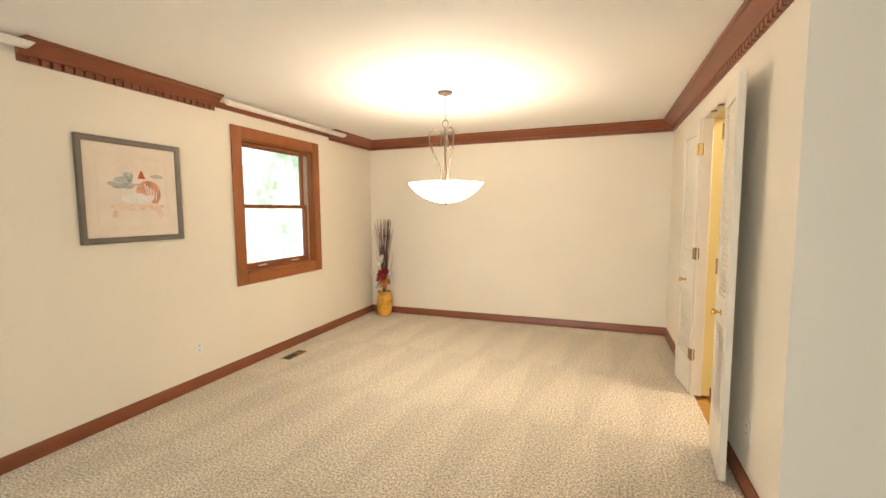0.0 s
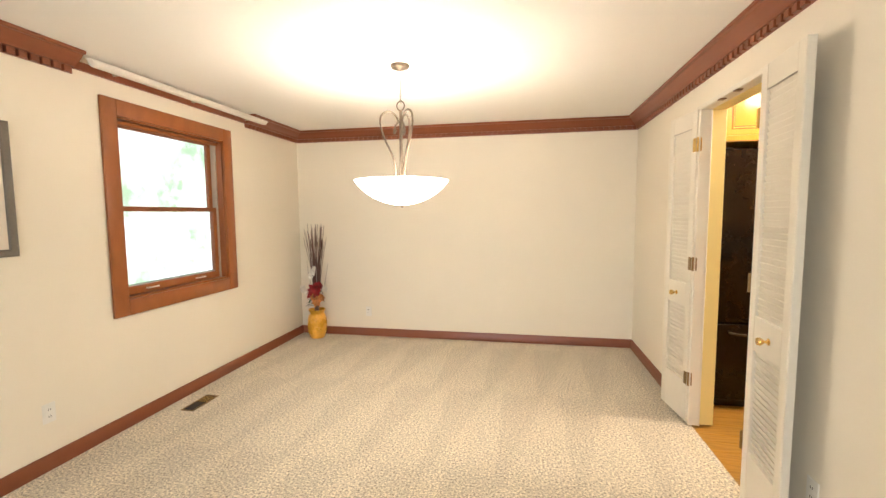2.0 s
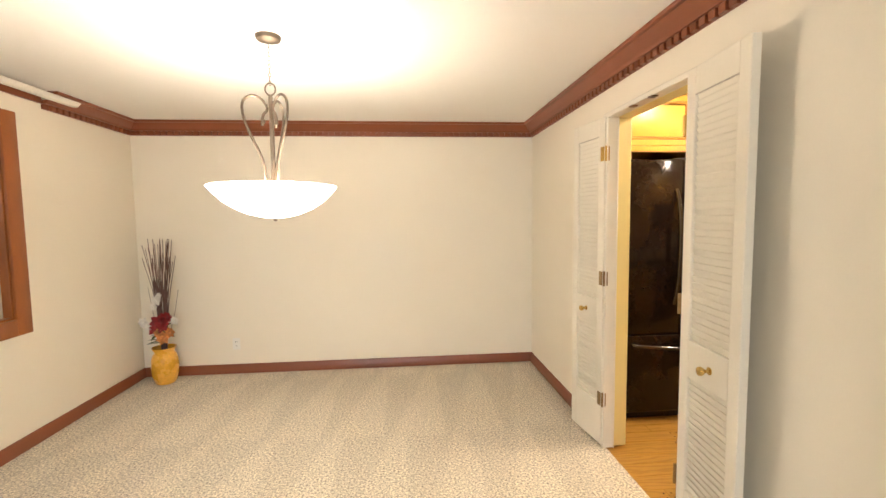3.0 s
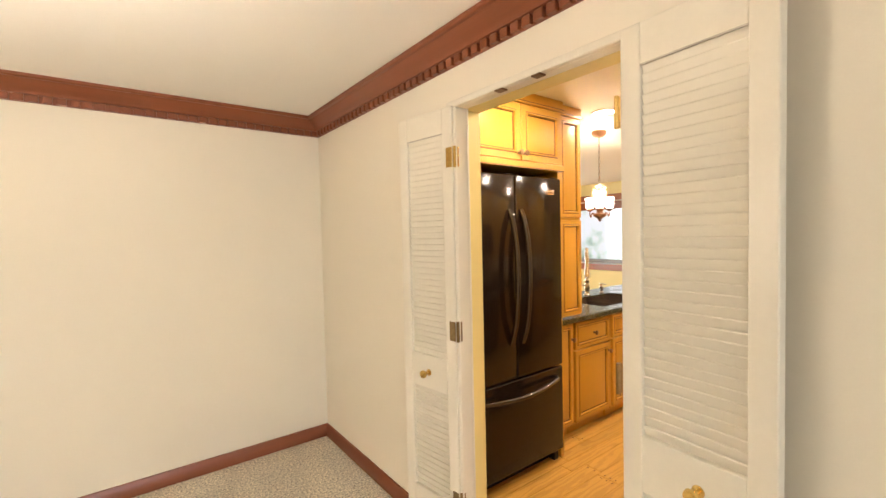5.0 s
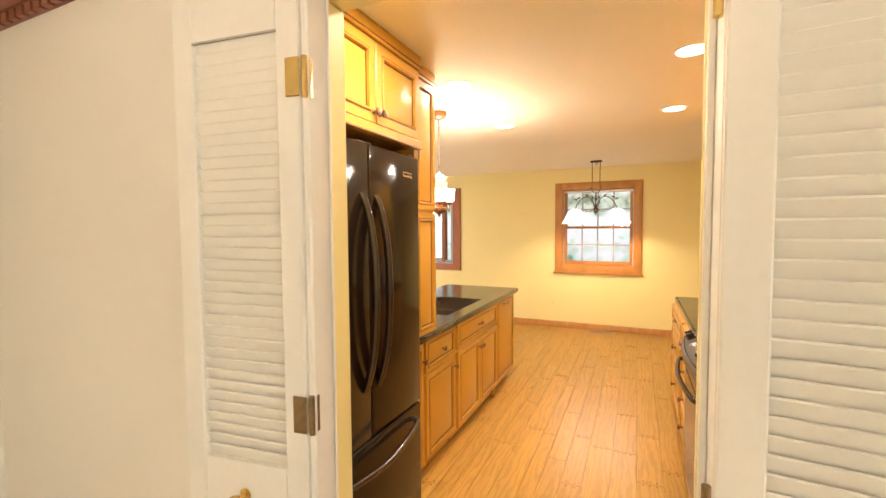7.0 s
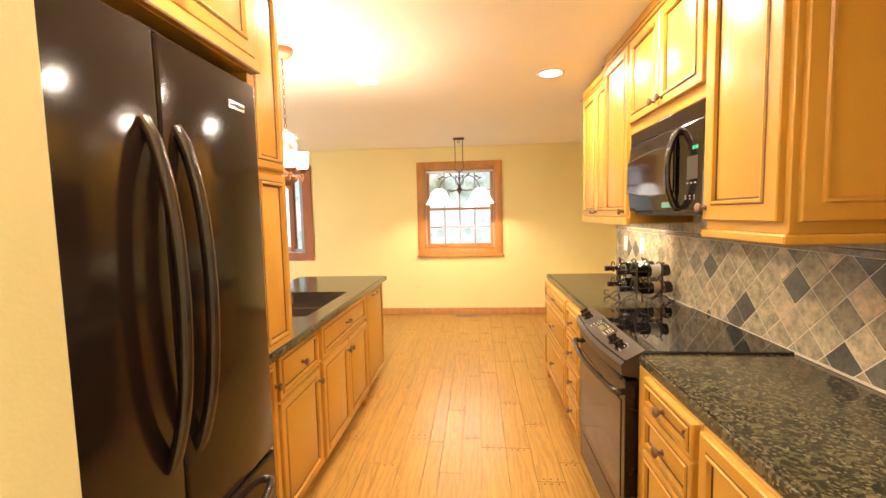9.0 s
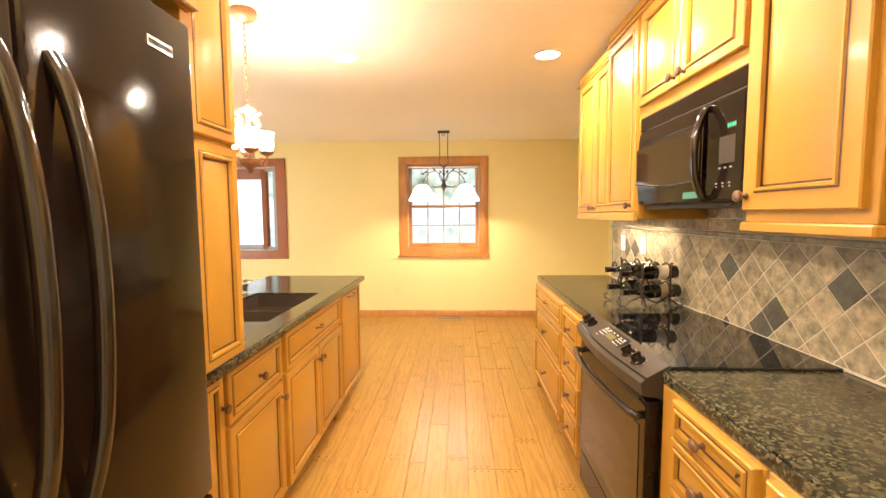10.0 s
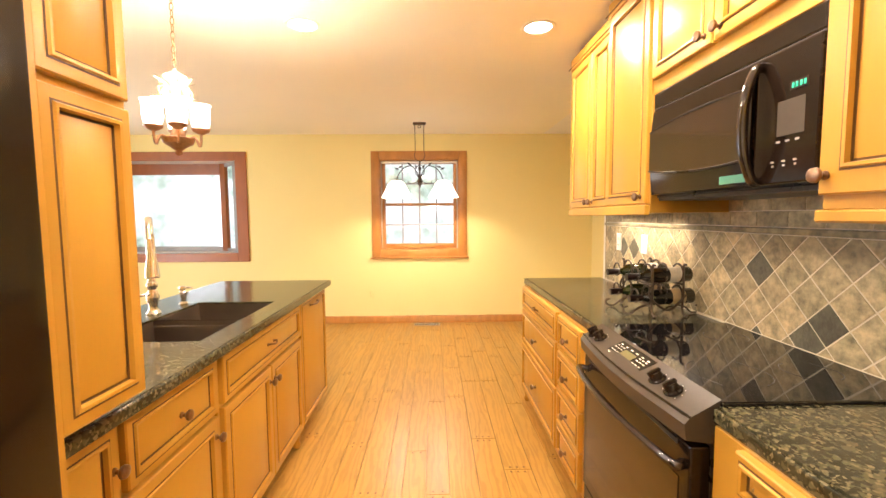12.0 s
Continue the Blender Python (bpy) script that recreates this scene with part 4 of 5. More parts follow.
# ---- fridge ----
def fridge():
    f = thing("refrigerator", "black french-door refrigerator with bottom freezer drawer", "refrigerator", pose(1.13, 4.31, 0))
    W = 0.915
    part("cabinet_body", box(0.005, W - 0.005, 0.045, 0.70, 0.03, 1.925, 0.004), BLACKM, f)
    part("toe_grille", box(0.02, W - 0.02, 0.05, 0.07, KZ, 0.05, 0.003), BLACKM, f)
    part("foot", box(W - 0.07, W - 0.02, 0.0, 0.05, KZ, 0.03, 0.004), BLACKM, f)
    for x0, x1, hx in ((0, W / 2 - 0.003, W / 2 - 0.05), (W / 2 + 0.003, W, W / 2 + 0.055)):
        d = part("door", box(x0, x1, -0.03, 0.04, 0.652, 1.935, 0.012, 3), BLACK, f, sharp=18)
        pts = spline([(hx, -0.026, 1.715), (hx, -0.052, 1.66), (hx, -0.078, 1.54), (hx, -0.091, 1.39), (hx, -0.091, 1.22), (hx, -0.077, 1.05), (hx, -0.050, 0.93), (hx, -0.026, 0.875)], 6)
        bm = tube(fresh(), pts, 0.0165, 12)
        part("handle", bm, HANDLE, d, "curved black handle")
    d = part("freezer_drawer", box(0, W, -0.03, 0.04, 0.055, 0.642, 0.012, 3), BLACK, f, sharp=18)
    pts = spline([(0.09, -0.03, 0.585), (0.13, -0.07, 0.575), (W / 2, -0.112, 0.56), (W - 0.13, -0.07, 0.575), (W - 0.09, -0.03, 0.585)], 7)
    part("handle", tube(fresh(), pts, 0.0135, 12), HANDLE, d, "curved black handle")
    b = part("badge", box(0.75, 0.835, -0.0325, -0.03, 1.825, 1.85, 0.001), CHROME, f, "small silver maker's badge")
    part("badge_bar", box(0.754, 0.831, -0.0335, -0.0326, 1.832, 1.843), BLACKM, b)
    for x in (0.05, W - 0.05, W / 2 - 0.02, W / 2 + 0.03):
        part("hinge_cap", box(x - 0.03, x + 0.02, -0.012, 0.06, 1.9355, 1.945, 0.003), BLACKM, f)
    return f


fridge()


# ---- range ----
def kitchen_range():
    r = thing("range", "black slide-in electric range with glass cooktop", "range", pose(3.07, 2.922, 0, 0, 0, 180))
    W = 0.765
    part("body", box(0.003, W - 0.003, 0.03, 0.62, 0.03, 0.905, 0.003), BLACKM, r)
    part("cooktop", box(-0.008, W + 0.008, 0.045, 0.60, 0.912, 0.926, 0.004, 2), GLASSB, r, "black glass cooktop", sharp=18)
    for cx, cy, rad in ((0.2, 0.2, 0.09), (0.57, 0.2, 0.11), (0.2, 0.45, 0.075), (0.57, 0.45, 0.075)):
        for a0 in (200, 20):
            part("burner_mark", tube(fresh(), spline(arc((cx, cy, 0.9262), rad, a0, a0 + 95, 8, "xy") + [(cx + rad * 1.15 * math.cos(radians(a0 + 120)), cy + rad * 1.15 * math.sin(radians(a0 + 120)), 0.9262)], 2), 0.0011, 4), PANELG, r)
    # sloping control panel with a bowed front edge
    bm = fresh()
    n = 14
    rows = []
    for i in range(n + 1):
        x = W * i / n
        bow = 0.028 * math.sin(math.pi * i / n)
        rows.append([bm.verts.new(p) for p in ((x, 0.048, 0.93), (x, -0.03 - bow, 0.885), (x, -0.045 - bow, 0.868), (x, -0.04 - bow, 0.825), (x, 0.03, 0.815))])
    for a, b in zip(rows, rows[1:]):
        for i in range(4):
            bm.faces.new((a[i], a[i + 1], b[i + 1], b[i]))
    bm.faces.new(rows[0])
    bm.faces.new(rows[-1])
    part("control_panel", bm, PANELG, r, "taupe sloping control panel")
    tilt = Matrix.Rotation(math.atan2(0.045, 0.09), 4, "X")

    def on_panel(x, q, lift=0.0):
        return Matrix.Translation((x, 0.048 - q * 0.09, 0.93 - q * 0.045)) @ tilt @ Matrix.Translation((0, 0, 0.001 + lift))
    d = part("display_plate", box(-0.12, 0.12, -0.042, 0.042, 0, 0.003, 0.001), GLASSB, r, m=on_panel(0.36, 0.55))
    part("display", box(-0.045, 0.035, -0.012, 0.016, 0.003, 0.004), AMBER, d, "amber clock display")
    for i in range(6):
        for j in (-0.03, 0.026):
            part("button", box(-0.103 + i * 0.038, -0.088 + i * 0.038, j - 0.0022, j + 0.0022, 0.003, 0.0036), RAIL, d)
    for i in range(3):
        for j in (-0.012, 0.004, 0.016):
            part("button", box(0.05 + i * 0.021, 0.062 + i * 0.021, j - 0.002, j + 0.002, 0.003, 0.0036), RAIL, d)
            part("button", box(-0.11 + i * 0.021, -0.098 + i * 0.021, j - 0.002, j + 0.002, 0.003, 0.0036), RAIL, d)
    for x in (0.06, 0.125, 0.56, 0.645):
        k = part("control_knob", lathe(fresh(), [(0.027, 0), (0.027, 0.004), (0.021, 0.008), (0.019, 0.022), (0.016, 0.026), (0, 0.027)], 20), BLACK, r, "black control knob", m=on_panel(x, 0.6))
        part("grip", box(-0.006, 0.006, -0.021, 0.021, 0.02, 0.032, 0.003), BLACK, k)
        for q in range(7):
            a = radians(-30 + q * 40)
            part("knob_tick", box(-0.0018, 0.0018, -0.0010, 0.0010, 0.0, 0.0006), RAIL, r, m=on_panel(x, 0.6) @ Matrix.Translation((0.036 * math.cos(a), 0.030 * math.sin(a), 0)))
    part("panel_rim", tube(fresh(), [(W * i / n, -0.031 - 0.028 * math.sin(math.pi * i / n), 0.8855) for i in range(n + 1)], 0.004, 6), BLACK, r)
    d = part("oven_door", box(0.004, W - 0.004, -0.025, 0.03, 0.225, 0.805, 0.006, 2), BLACK, r, sharp=18)
    part("oven_window", box(0.05, W - 0.05, -0.0275, -0.025, 0.28, 0.70, 0.002), OVENG, d, "brown tinted oven glass")
    pts = spline([(0.035, -0.025, 0.745), (0.05, -0.065, 0.75), (W / 2, -0.095, 0.752), (W - 0.05, -0.065, 0.75), (W - 0.035, -0.025, 0.745)], 7)
    part("handle", tube(fresh(), pts, 0.013, 12), HANDLE, d, "bowed black oven handle")
    part("vent", box(0.06, W - 0.06, -0.028, -0.02, 0.785, 0.797), SLOT, d)
    part("drawer", box(0.004, W - 0.004, -0.02, 0.03, 0.055, 0.215, 0.006, 2), BLACK, r, sharp=18)
    part("toe_board", box(0.01, W - 0.01, 0.04, 0.06, KZ, 0.05), BLACKM, r)
    return r


kitchen_range()


# ---- microwave ----
def microwave():
    m = thing("microwave", "black over-range microwave with curved handle", "microwave", pose(3.075, 2.652, 0, 0, 0, 180))
    W = 0.785
    part("case", box(0, W, 0.0, 0.335, 1.468, 1.895, 0.004), BLACKM, m)
    bm = fresh()
    rows = []
    n = 12
    for i in range(n + 1):
        x = 0.575 * i / n
        bow = 0.012 * math.sin(math.pi * (i + 1) / (n + 6))
        rows.append([bm.verts.new(p) for p in ((x, 0, 1.475), (x, -0.02 - bow, 1.48), (x, -0.028 - bow, 1.56), (x, -0.028 - bow, 1.74), (x, -0.02 - bow, 1.82), (x, 0, 1.825))])
    for a, b in zip(rows, rows[1:]):
        for i in range(5):
            bm.faces.new((a[i], a[i + 1], b[i + 1], b[i]))
    bm.faces.new(rows[0])
    bm.faces.new(rows[-1])
    d = part("door", bm, BLACK, m)
    bm = fresh()
    up, low = ((lambda x: 1.734 + 0.0245 * math.sin(math.pi * x / W)), (lambda x: 1.578 - 0.03 * math.sin(math.pi * x / W)))
    xs = [0.012 + 0.055 * i for i in range(11)]
    a = [bm.verts.new((x, -0.0415, up(x))) for x in xs]
    b = [bm.verts.new((x, -0.0415, low(x))) for x in xs]
    for i in range(10):
        bm.faces.new((a[i], a[i + 1], b[i + 1], b[i]))
    g = bmesh.ops.extrude_face_region(bm, geom=list(bm.faces))
    bmesh.ops.translate(bm, verts=[v for v in g["geom"] if isinstance(v, bmesh.types.BMVert)], vec=(0, 0.006, 0))
    part("door_window", bm, OVENG, d, "dark tinted window")
    for curve in (up, low):
        part("arched_line", tube(fresh(), [(x, -0.0415, curve(x)) for x in xs], 0.0035, 6), BLACKM, d)
    part("top_grille", box(0.0, W, -0.022, 0.0, 1.83, 1.895, 0.006, 2), BLACK, m, sharp=18)
    part("grille_gap", box(0.002, W - 0.002, -0.021, -0.002, 1.8255, 1.8295), SLOT, m)
    p = part("control_panel", box(0.58, W, -0.028, 0.0, 1.475, 1.825, 0.006, 2), BLACK, m, sharp=18)
    q = part("clock", box(0.695, 0.75, -0.0292, -0.028, 1.710, 1.734, 0.0005), GLASSB, p, "green lit clock")
    for cx in (0.706, 0.717, 0.730, 0.741):
        part("digit", box(cx - 0.0036, cx + 0.0036, -0.0296, -0.0292, 1.7155, 1.7285), GREENLED, q)
    part("keypad", box(0.66, 0.745, -0.0292, -0.028, 1.60, 1.69, 0.0005), PANELG, p)
    for i in range(3):
        part("key", box(0.660 + i * 0.030, 0.672 + i * 0.030, -0.0292, -0.028, 1.583, 1.588), GRILLE, p)
        part("key", box(0.645 + i * 0.036, 0.655 + i * 0.036, -0.0292, -0.028, 1.532, 1.537), GRILLE, p)
        part("key", box(0.648 + i * 0.036, 0.655 + i * 0.036, -0.0292, -0.028, 1.521, 1.526), GRILLE, p)
    # green patch painted where the glossy door mirrors something teal
    part("sticker", box(0.455, 0.572, -0.0405, -0.030, 1.490, 1.514), material("green sticker", (0.06, 0.20, 0.14), 0.4, var=0.1), d, "pale green patch painted as a reflection")
    part("handle", tube(fresh(), spline([(0.60, -0.028, 1.80), (0.602, -0.05, 1.79), (0.605, -0.080, 1.70), (0.605, -0.080, 1.58), (0.602, -0.05, 1.495), (0.60, -0.028, 1.485)], 6), 0.0135, 12), HANDLE, m, "curved black handle")
    part("hood_panel", box(0.02, W - 0.02, 0.0, 0.33, 1.455, 1.468), BLACKM, m)
    return m


microwave()


# ---- wine rack ----
GREENG = material("dark green bottle glass", (0.02, 0.035, 0.008), 0.06, var=0.1, spec=0.8)
DARKG = material("near-black bottle glass", (0.010, 0.008, 0.006), 0.06, var=0.1, spec=0.8)
LABELP = material("cream paper label", (0.70, 0.64, 0.50), 0.7, var=0.08, fine=120)
LABEL2 = material("tan paper label", (0.42, 0.30, 0.16), 0.7, var=0.1, fine=120)
FOIL = material("dark foil capsule", (0.022, 0.010, 0.008), 0.35, metal=0.5, var=0.2)


def bottle(m, glass, lab):
    b = thing("wine_bottle", "wine bottle with a paper label lying in the rack", "bottle", m, group="bottles in the rack")
    part("glass", lathe(fresh(), [(0.0, 0.004), (0.034, 0.0), (0.037, 0.006), (0.037, 0.185), (0.033, 0.205), (0.018, 0.225), (0.0145, 0.24), (0.0145, 0.295), (0.0165, 0.297), (0.0165, 0.305), (0, 0.306)], 20), glass, b)
    part("label", lathe(fresh(), [(0.0374, 0.045), (0.0377, 0.047), (0.0377, 0.108), (0.0374, 0.11)], 20), lab, b, "paper label")
    part("capsule", lathe(fresh(), [(0.0150, 0.245), (0.0153, 0.246), (0.0170, 0.298), (0.0172, 0.308), (0, 0.309)], 16), FOIL, b, "foil capsule")
    return b


RACK = pose(3.385, 2.50, 0.917, 0, 0, 2)
rk = thing("wine_rack", "black wrought iron scroll wine rack on the counter", "wine rack", RACK)
for z in (0.095, 0.200):
    for x in (-0.095, 0.095):
        for y in (-0.075, 0.075):
            part("ring", tube(fresh(), arc((x, y, z), 0.044, 0, 360, 20), 0.0052, 6), IRON, rk)
for y in (-0.075, 0.075):
    for s in (-1, 1):
        part("leg", tube(fresh(), spline([(s * 0.175, y, 0.010), (s * 0.16, y, 0.004), (s * 0.14, y, 0.03), (s * 0.145, y, 0.12), (s * 0.14, y, 0.235), (s * 0.16, y, 0.245)], 5), 0.0052, 6), IRON, rk)
    part("crossbar", tube(fresh(), [(-0.14, y, 0.046), (0.14, y, 0.046)], 0.0052, 6), IRON, rk)
    part("crossbar", tube(fresh(), [(-0.145, y, 0.150), (0.145, y, 0.150)], 0.0052, 6), IRON, rk)
for x in (-0.095, 0.095):
    for y, z, q in ((0.135, 0.093, 0.032), (0.135, 0.198, 0.032), (0.0, 0.0975, 0.0435), (0.0, 0.2025, 0.0435)):
        part("ring", tube(fresh(), arc((x, y, z), q, 200, 520, 18), 0.0045, 6), IRON, rk)
    for sgn in (-1, 1):
        part("curled_foot", tube(fresh(), spline([(x, sgn * 0.075, 0.046), (x, sgn * 0.12, 0.03), (x, sgn * 0.15, 0.006), (x, sgn * 0.185, 0.012), (x, sgn * 0.19, 0.036), (x, sgn * 0.17, 0.04)], 5), 0.0048, 6), IRON, rk)
for s in (-1, 1):
    part("scroll", tube(fresh(), spline([(s * 0.143, -0.09, 0.10), (s * 0.146, 0, 0.03), (s * 0.143, 0.09, 0.10), (s * 0.143, 0.06, 0.16), (s * 0.143, 0.03, 0.11)], 5), 0.0052, 6), IRON, rk)
for i, (x, z, g, lb) in enumerate(((-0.095, 0.089, DARKG, LABEL2), (0.095, 0.089, GREENG, LABEL2), (-0.095, 0.194, DARKG, LABELP), (0.095, 0.194, GREENG, LABELP))):
    bottle(RACK @ Matrix.Translation((x, -0.145 + 0.008 * i, z)) @ Matrix.Rotation(radians(-92), 4, "X"), g, lb)


# ---- outlets and vents ----
def outlet(label, m, plate=None):
    o = thing("outlet", label, "outlet", m, group="outlets")
    part("plate", box(-0.036, 0.036, -0.006, 0.0, -0.058, 0.058, 0.003), plate or PLASTIC, o)
    for z in (-0.02, 0.02):
        r = part("socket", box(-0.016, 0.016, -0.008, -0.006, z - 0.014, z + 0.014, 0.002), plate or PLASTIC, o)
        part("slots", bx(box(-0.007, -0.004, -0.0085, -0.008, z - 0.006, z + 0.006), 0.004, 0.007, -0.0085, -0.008, z - 0.006, z + 0.006), SLOT, r)
    return o


outlet("white wall outlet above the baseboard", pose(LW, 2.75, 0.335, 0, 0, 90))
outlet("white wall outlet on the end wall", pose(-2.14, FW, 0.30, 0, 0, 0))
outlet("white wall outlet on the tiles", pose(4.17, KY + 0.012, 1.215, 0, 0, 180))
outlet("white wall outlet on the tiles beside the rack", pose(3.82, KY + 0.012, 1.22, 0, 0, 180))
outlet("yellow-painted wall outlet beside the window", pose(KF, 4.45, 0.36, 0, 0, -90), YELLOW)
outlet("white wall outlet beside the louvred door", pose(RW, 2.73, 0.325, 0, 0, -90))


def floor_vent(label, m, ln, wd, open_part):
    v = thing("floor_vent", label, "vent", m, group="floor vents")
    bm = fresh()
    bx(bm, -ln / 2, ln / 2, -wd / 2, -wd / 2 + 0.012, 0, 0.005, 0.001)
    bx(bm, -ln / 2, ln / 2, wd / 2 - 0.012, wd / 2, 0, 0.005, 0.001)
    bx(bm, -ln / 2, -ln / 2 + 0.012, -wd / 2 + 0.012, wd / 2 - 0.012, 0, 0.005, 0.001)
    bx(bm, ln / 2 - 0.012, ln / 2, -wd / 2 + 0.012, wd / 2 - 0.012, 0, 0.005, 0.001)
    part("frame", bm, BRASSD if open_part else GRILLE, v)
    part("backing", box(-ln / 2 + 0.012, ln / 2 - 0.012, -wd / 2 + 0.012, wd / 2 - 0.012, 0.0005, 0.0015), SLOT, v)
    k = int((ln - 0.03) / 0.02)
    for i in range(k):
        x = -ln / 2 + 0.02 + i * 0.02
        if not open_part or x > 0:
            part("slat", box(x, x + 0.008, -wd / 2 + 0.012, wd / 2 - 0.012, 0.0015, 0.0045), BRASS if open_part else GRILLE, v)
    return v


floor_vent("brass floor vent half open in the carpet", pose(-2.80, 3.66, 0.001, 0, 0, 90), 0.28, 0.11, True)
floor_vent("grey metal floor vent under the window", pose(6.80, 3.70, KZ + 0.001, 0, 0, 90), 0.34, 0.10, False)


# ---- lamps ----
def pendant():
    p = thing("pendant_lamp", "frosted glass bowl pendant with brushed nickel heart scrolls", "pendant lamp", pose(-1.12, 3.65, 0))
    part("canopy", lathe(fresh(), [(0.064, CH), (0.064, CH - 0.008), (0.058, CH - 0.020), (0.030, CH - 0.030), (0.012, CH - 0.036), (0, CH - 0.036)], 28), NICKEL, p)
    z = CH - 0.034
    i = 0
    while z > 2.235:
        bm = tube(fresh(), arc((0, 0, z - 0.012), 0.006, 0, 360, 10, "xz" if i % 2 else "yz", 0.013), 0.0018, 5)
        part("chain_link", bm, NICKEL, p)
        z -= 0.021
        i += 1
    part("cord", tube(fresh(), [(0.002, 0, CH - 0.03), (0.003, 0.001, 2.21)], 0.0016, 5), RAIL, p)
    part("loop", tube(fresh(), arc((0, 0, 2.205), 0.026, 0, 360, 20, "xz", 0.031), 0.0042, 8), NICKEL, p)
    part("stem", lathe(fresh(), [(0.006, 2.175), (0.011, 2.165), (0.011, 1.99), (0.014, 1.98), (0.011, 1.97), (0.013, 1.76), (0.022, 1.74), (0.022, 1.72)], 14), NICKEL, p)
    for a in (80, 200, 320):
        c, s = math.cos(radians(a)), math.sin(radians(a))
        line = [(0.035, 2.045), (0.052, 2.02), (0.043, 2.07), (0.02, 2.105), (0.05, 2.15), (0.10, 2.165), (0.145, 2.135), (0.15, 2.07), (0.12, 1.98), (0.075, 1.89), (0.05, 1.82), (0.042, 1.73)]
        part("scroll", tube(fresh(), spline([(c * r * 0.9, s * r * 0.9, z) for r, z in line], 6), 0.0068, 8), NICKEL, p)
    b = part("bowl", lathe(fresh(), [(0.0, 1.540), (0.06, 1.544), (0.125, 1.560), (0.19, 1.588), (0.25, 1.628), (0.293, 1.670), (0.320, 1.705), (0.314, 1.708), (0.286, 1.676), (0.243, 1.636), (0.186, 1.597), (0.12, 1.568), (0.05, 1.552), (0.0, 1.550)], 48), BOWL, p, "glowing frosted glass bowl")
    part("finial", lathe(fresh(), [(0.020, 1.547), (0.020, 1.540), (0.010, 1.534), (0.008, 1.526), (0, 1.522)], 14), NICKEL, p)
    part("rim_clip", box(0.06, 0.10, -0.015, 0.015, 1.722, 1.738, 0.004), RAIL, p)
    return p


pendant()
for a in (0, 120, 240):
    lamp("bowl_bulb", "POINT", 11, SOFT, pose(-1.12 + 0.12 * math.cos(radians(a)), 3.65 + 0.12 * math.sin(radians(a)), 1.71), radius=0.07)


def can_light(x, y):
    c = thing("ceiling_light", "lit recessed can light with a white trim ring", "ceiling light", pose(x, y, CH), group="recessed lights")
    part("trim_ring", lathe(fresh(), [(0.074, 0.0), (0.076, -0.006), (0.092, -0.006), (0.098, 0.0)], 32), RAIL, c)
    part("reflector_lamp", lathe(fresh(), [(0.0, -0.010), (0.05, -0.009), (0.074, -0.002), (0.074, 0.0)], 24), CANLIGHT, c, "glowing lamp face")
    lamp("can_lamp", "AREA", 26 if y < 3.5 else 25, WARM, pose(x, y, CH - 0.02), size=0.11)
    return c


for xy in ((1.47, 3.87), (2.57, 4.275), (3.76, 4.32), (2.60, 2.99), (3.785, 2.99)):
    can_light(*xy)


def leaf(bm, p, d, up, ln, wd):
    p, d, up = Vector(p), Vector(d).normalized(), Vector(up)
    s = d.cross(up).normalized()
    n = s.cross(d)
    rows = []
    for t, w, lift in ((0, 0.12, 0), (0.3, 0.9, 0.04), (0.6, 0.85, 0.03), (0.85, 0.4, -0.03)):
        q = p + d * ln * t + n * ln * lift
        rows.append([bm.verts.new(q - s * wd * w / 2), bm.verts.new(q + n * 0.002), bm.verts.new(q + s * wd * w / 2)])
    tip = bm.verts.new(p + d * ln - n * ln * 0.08)
    for a, b in zip(rows, rows[1:]):
        bm.faces.new((a[0], a[1], b[1], b[0]))
        bm.faces.new((a[1], a[2], b[2], b[1]))
    bm.faces.new((rows[-1][0], rows[-1][1], tip))
    bm.faces.new((rows[-1][1], rows[-1][2], tip))
    return bm


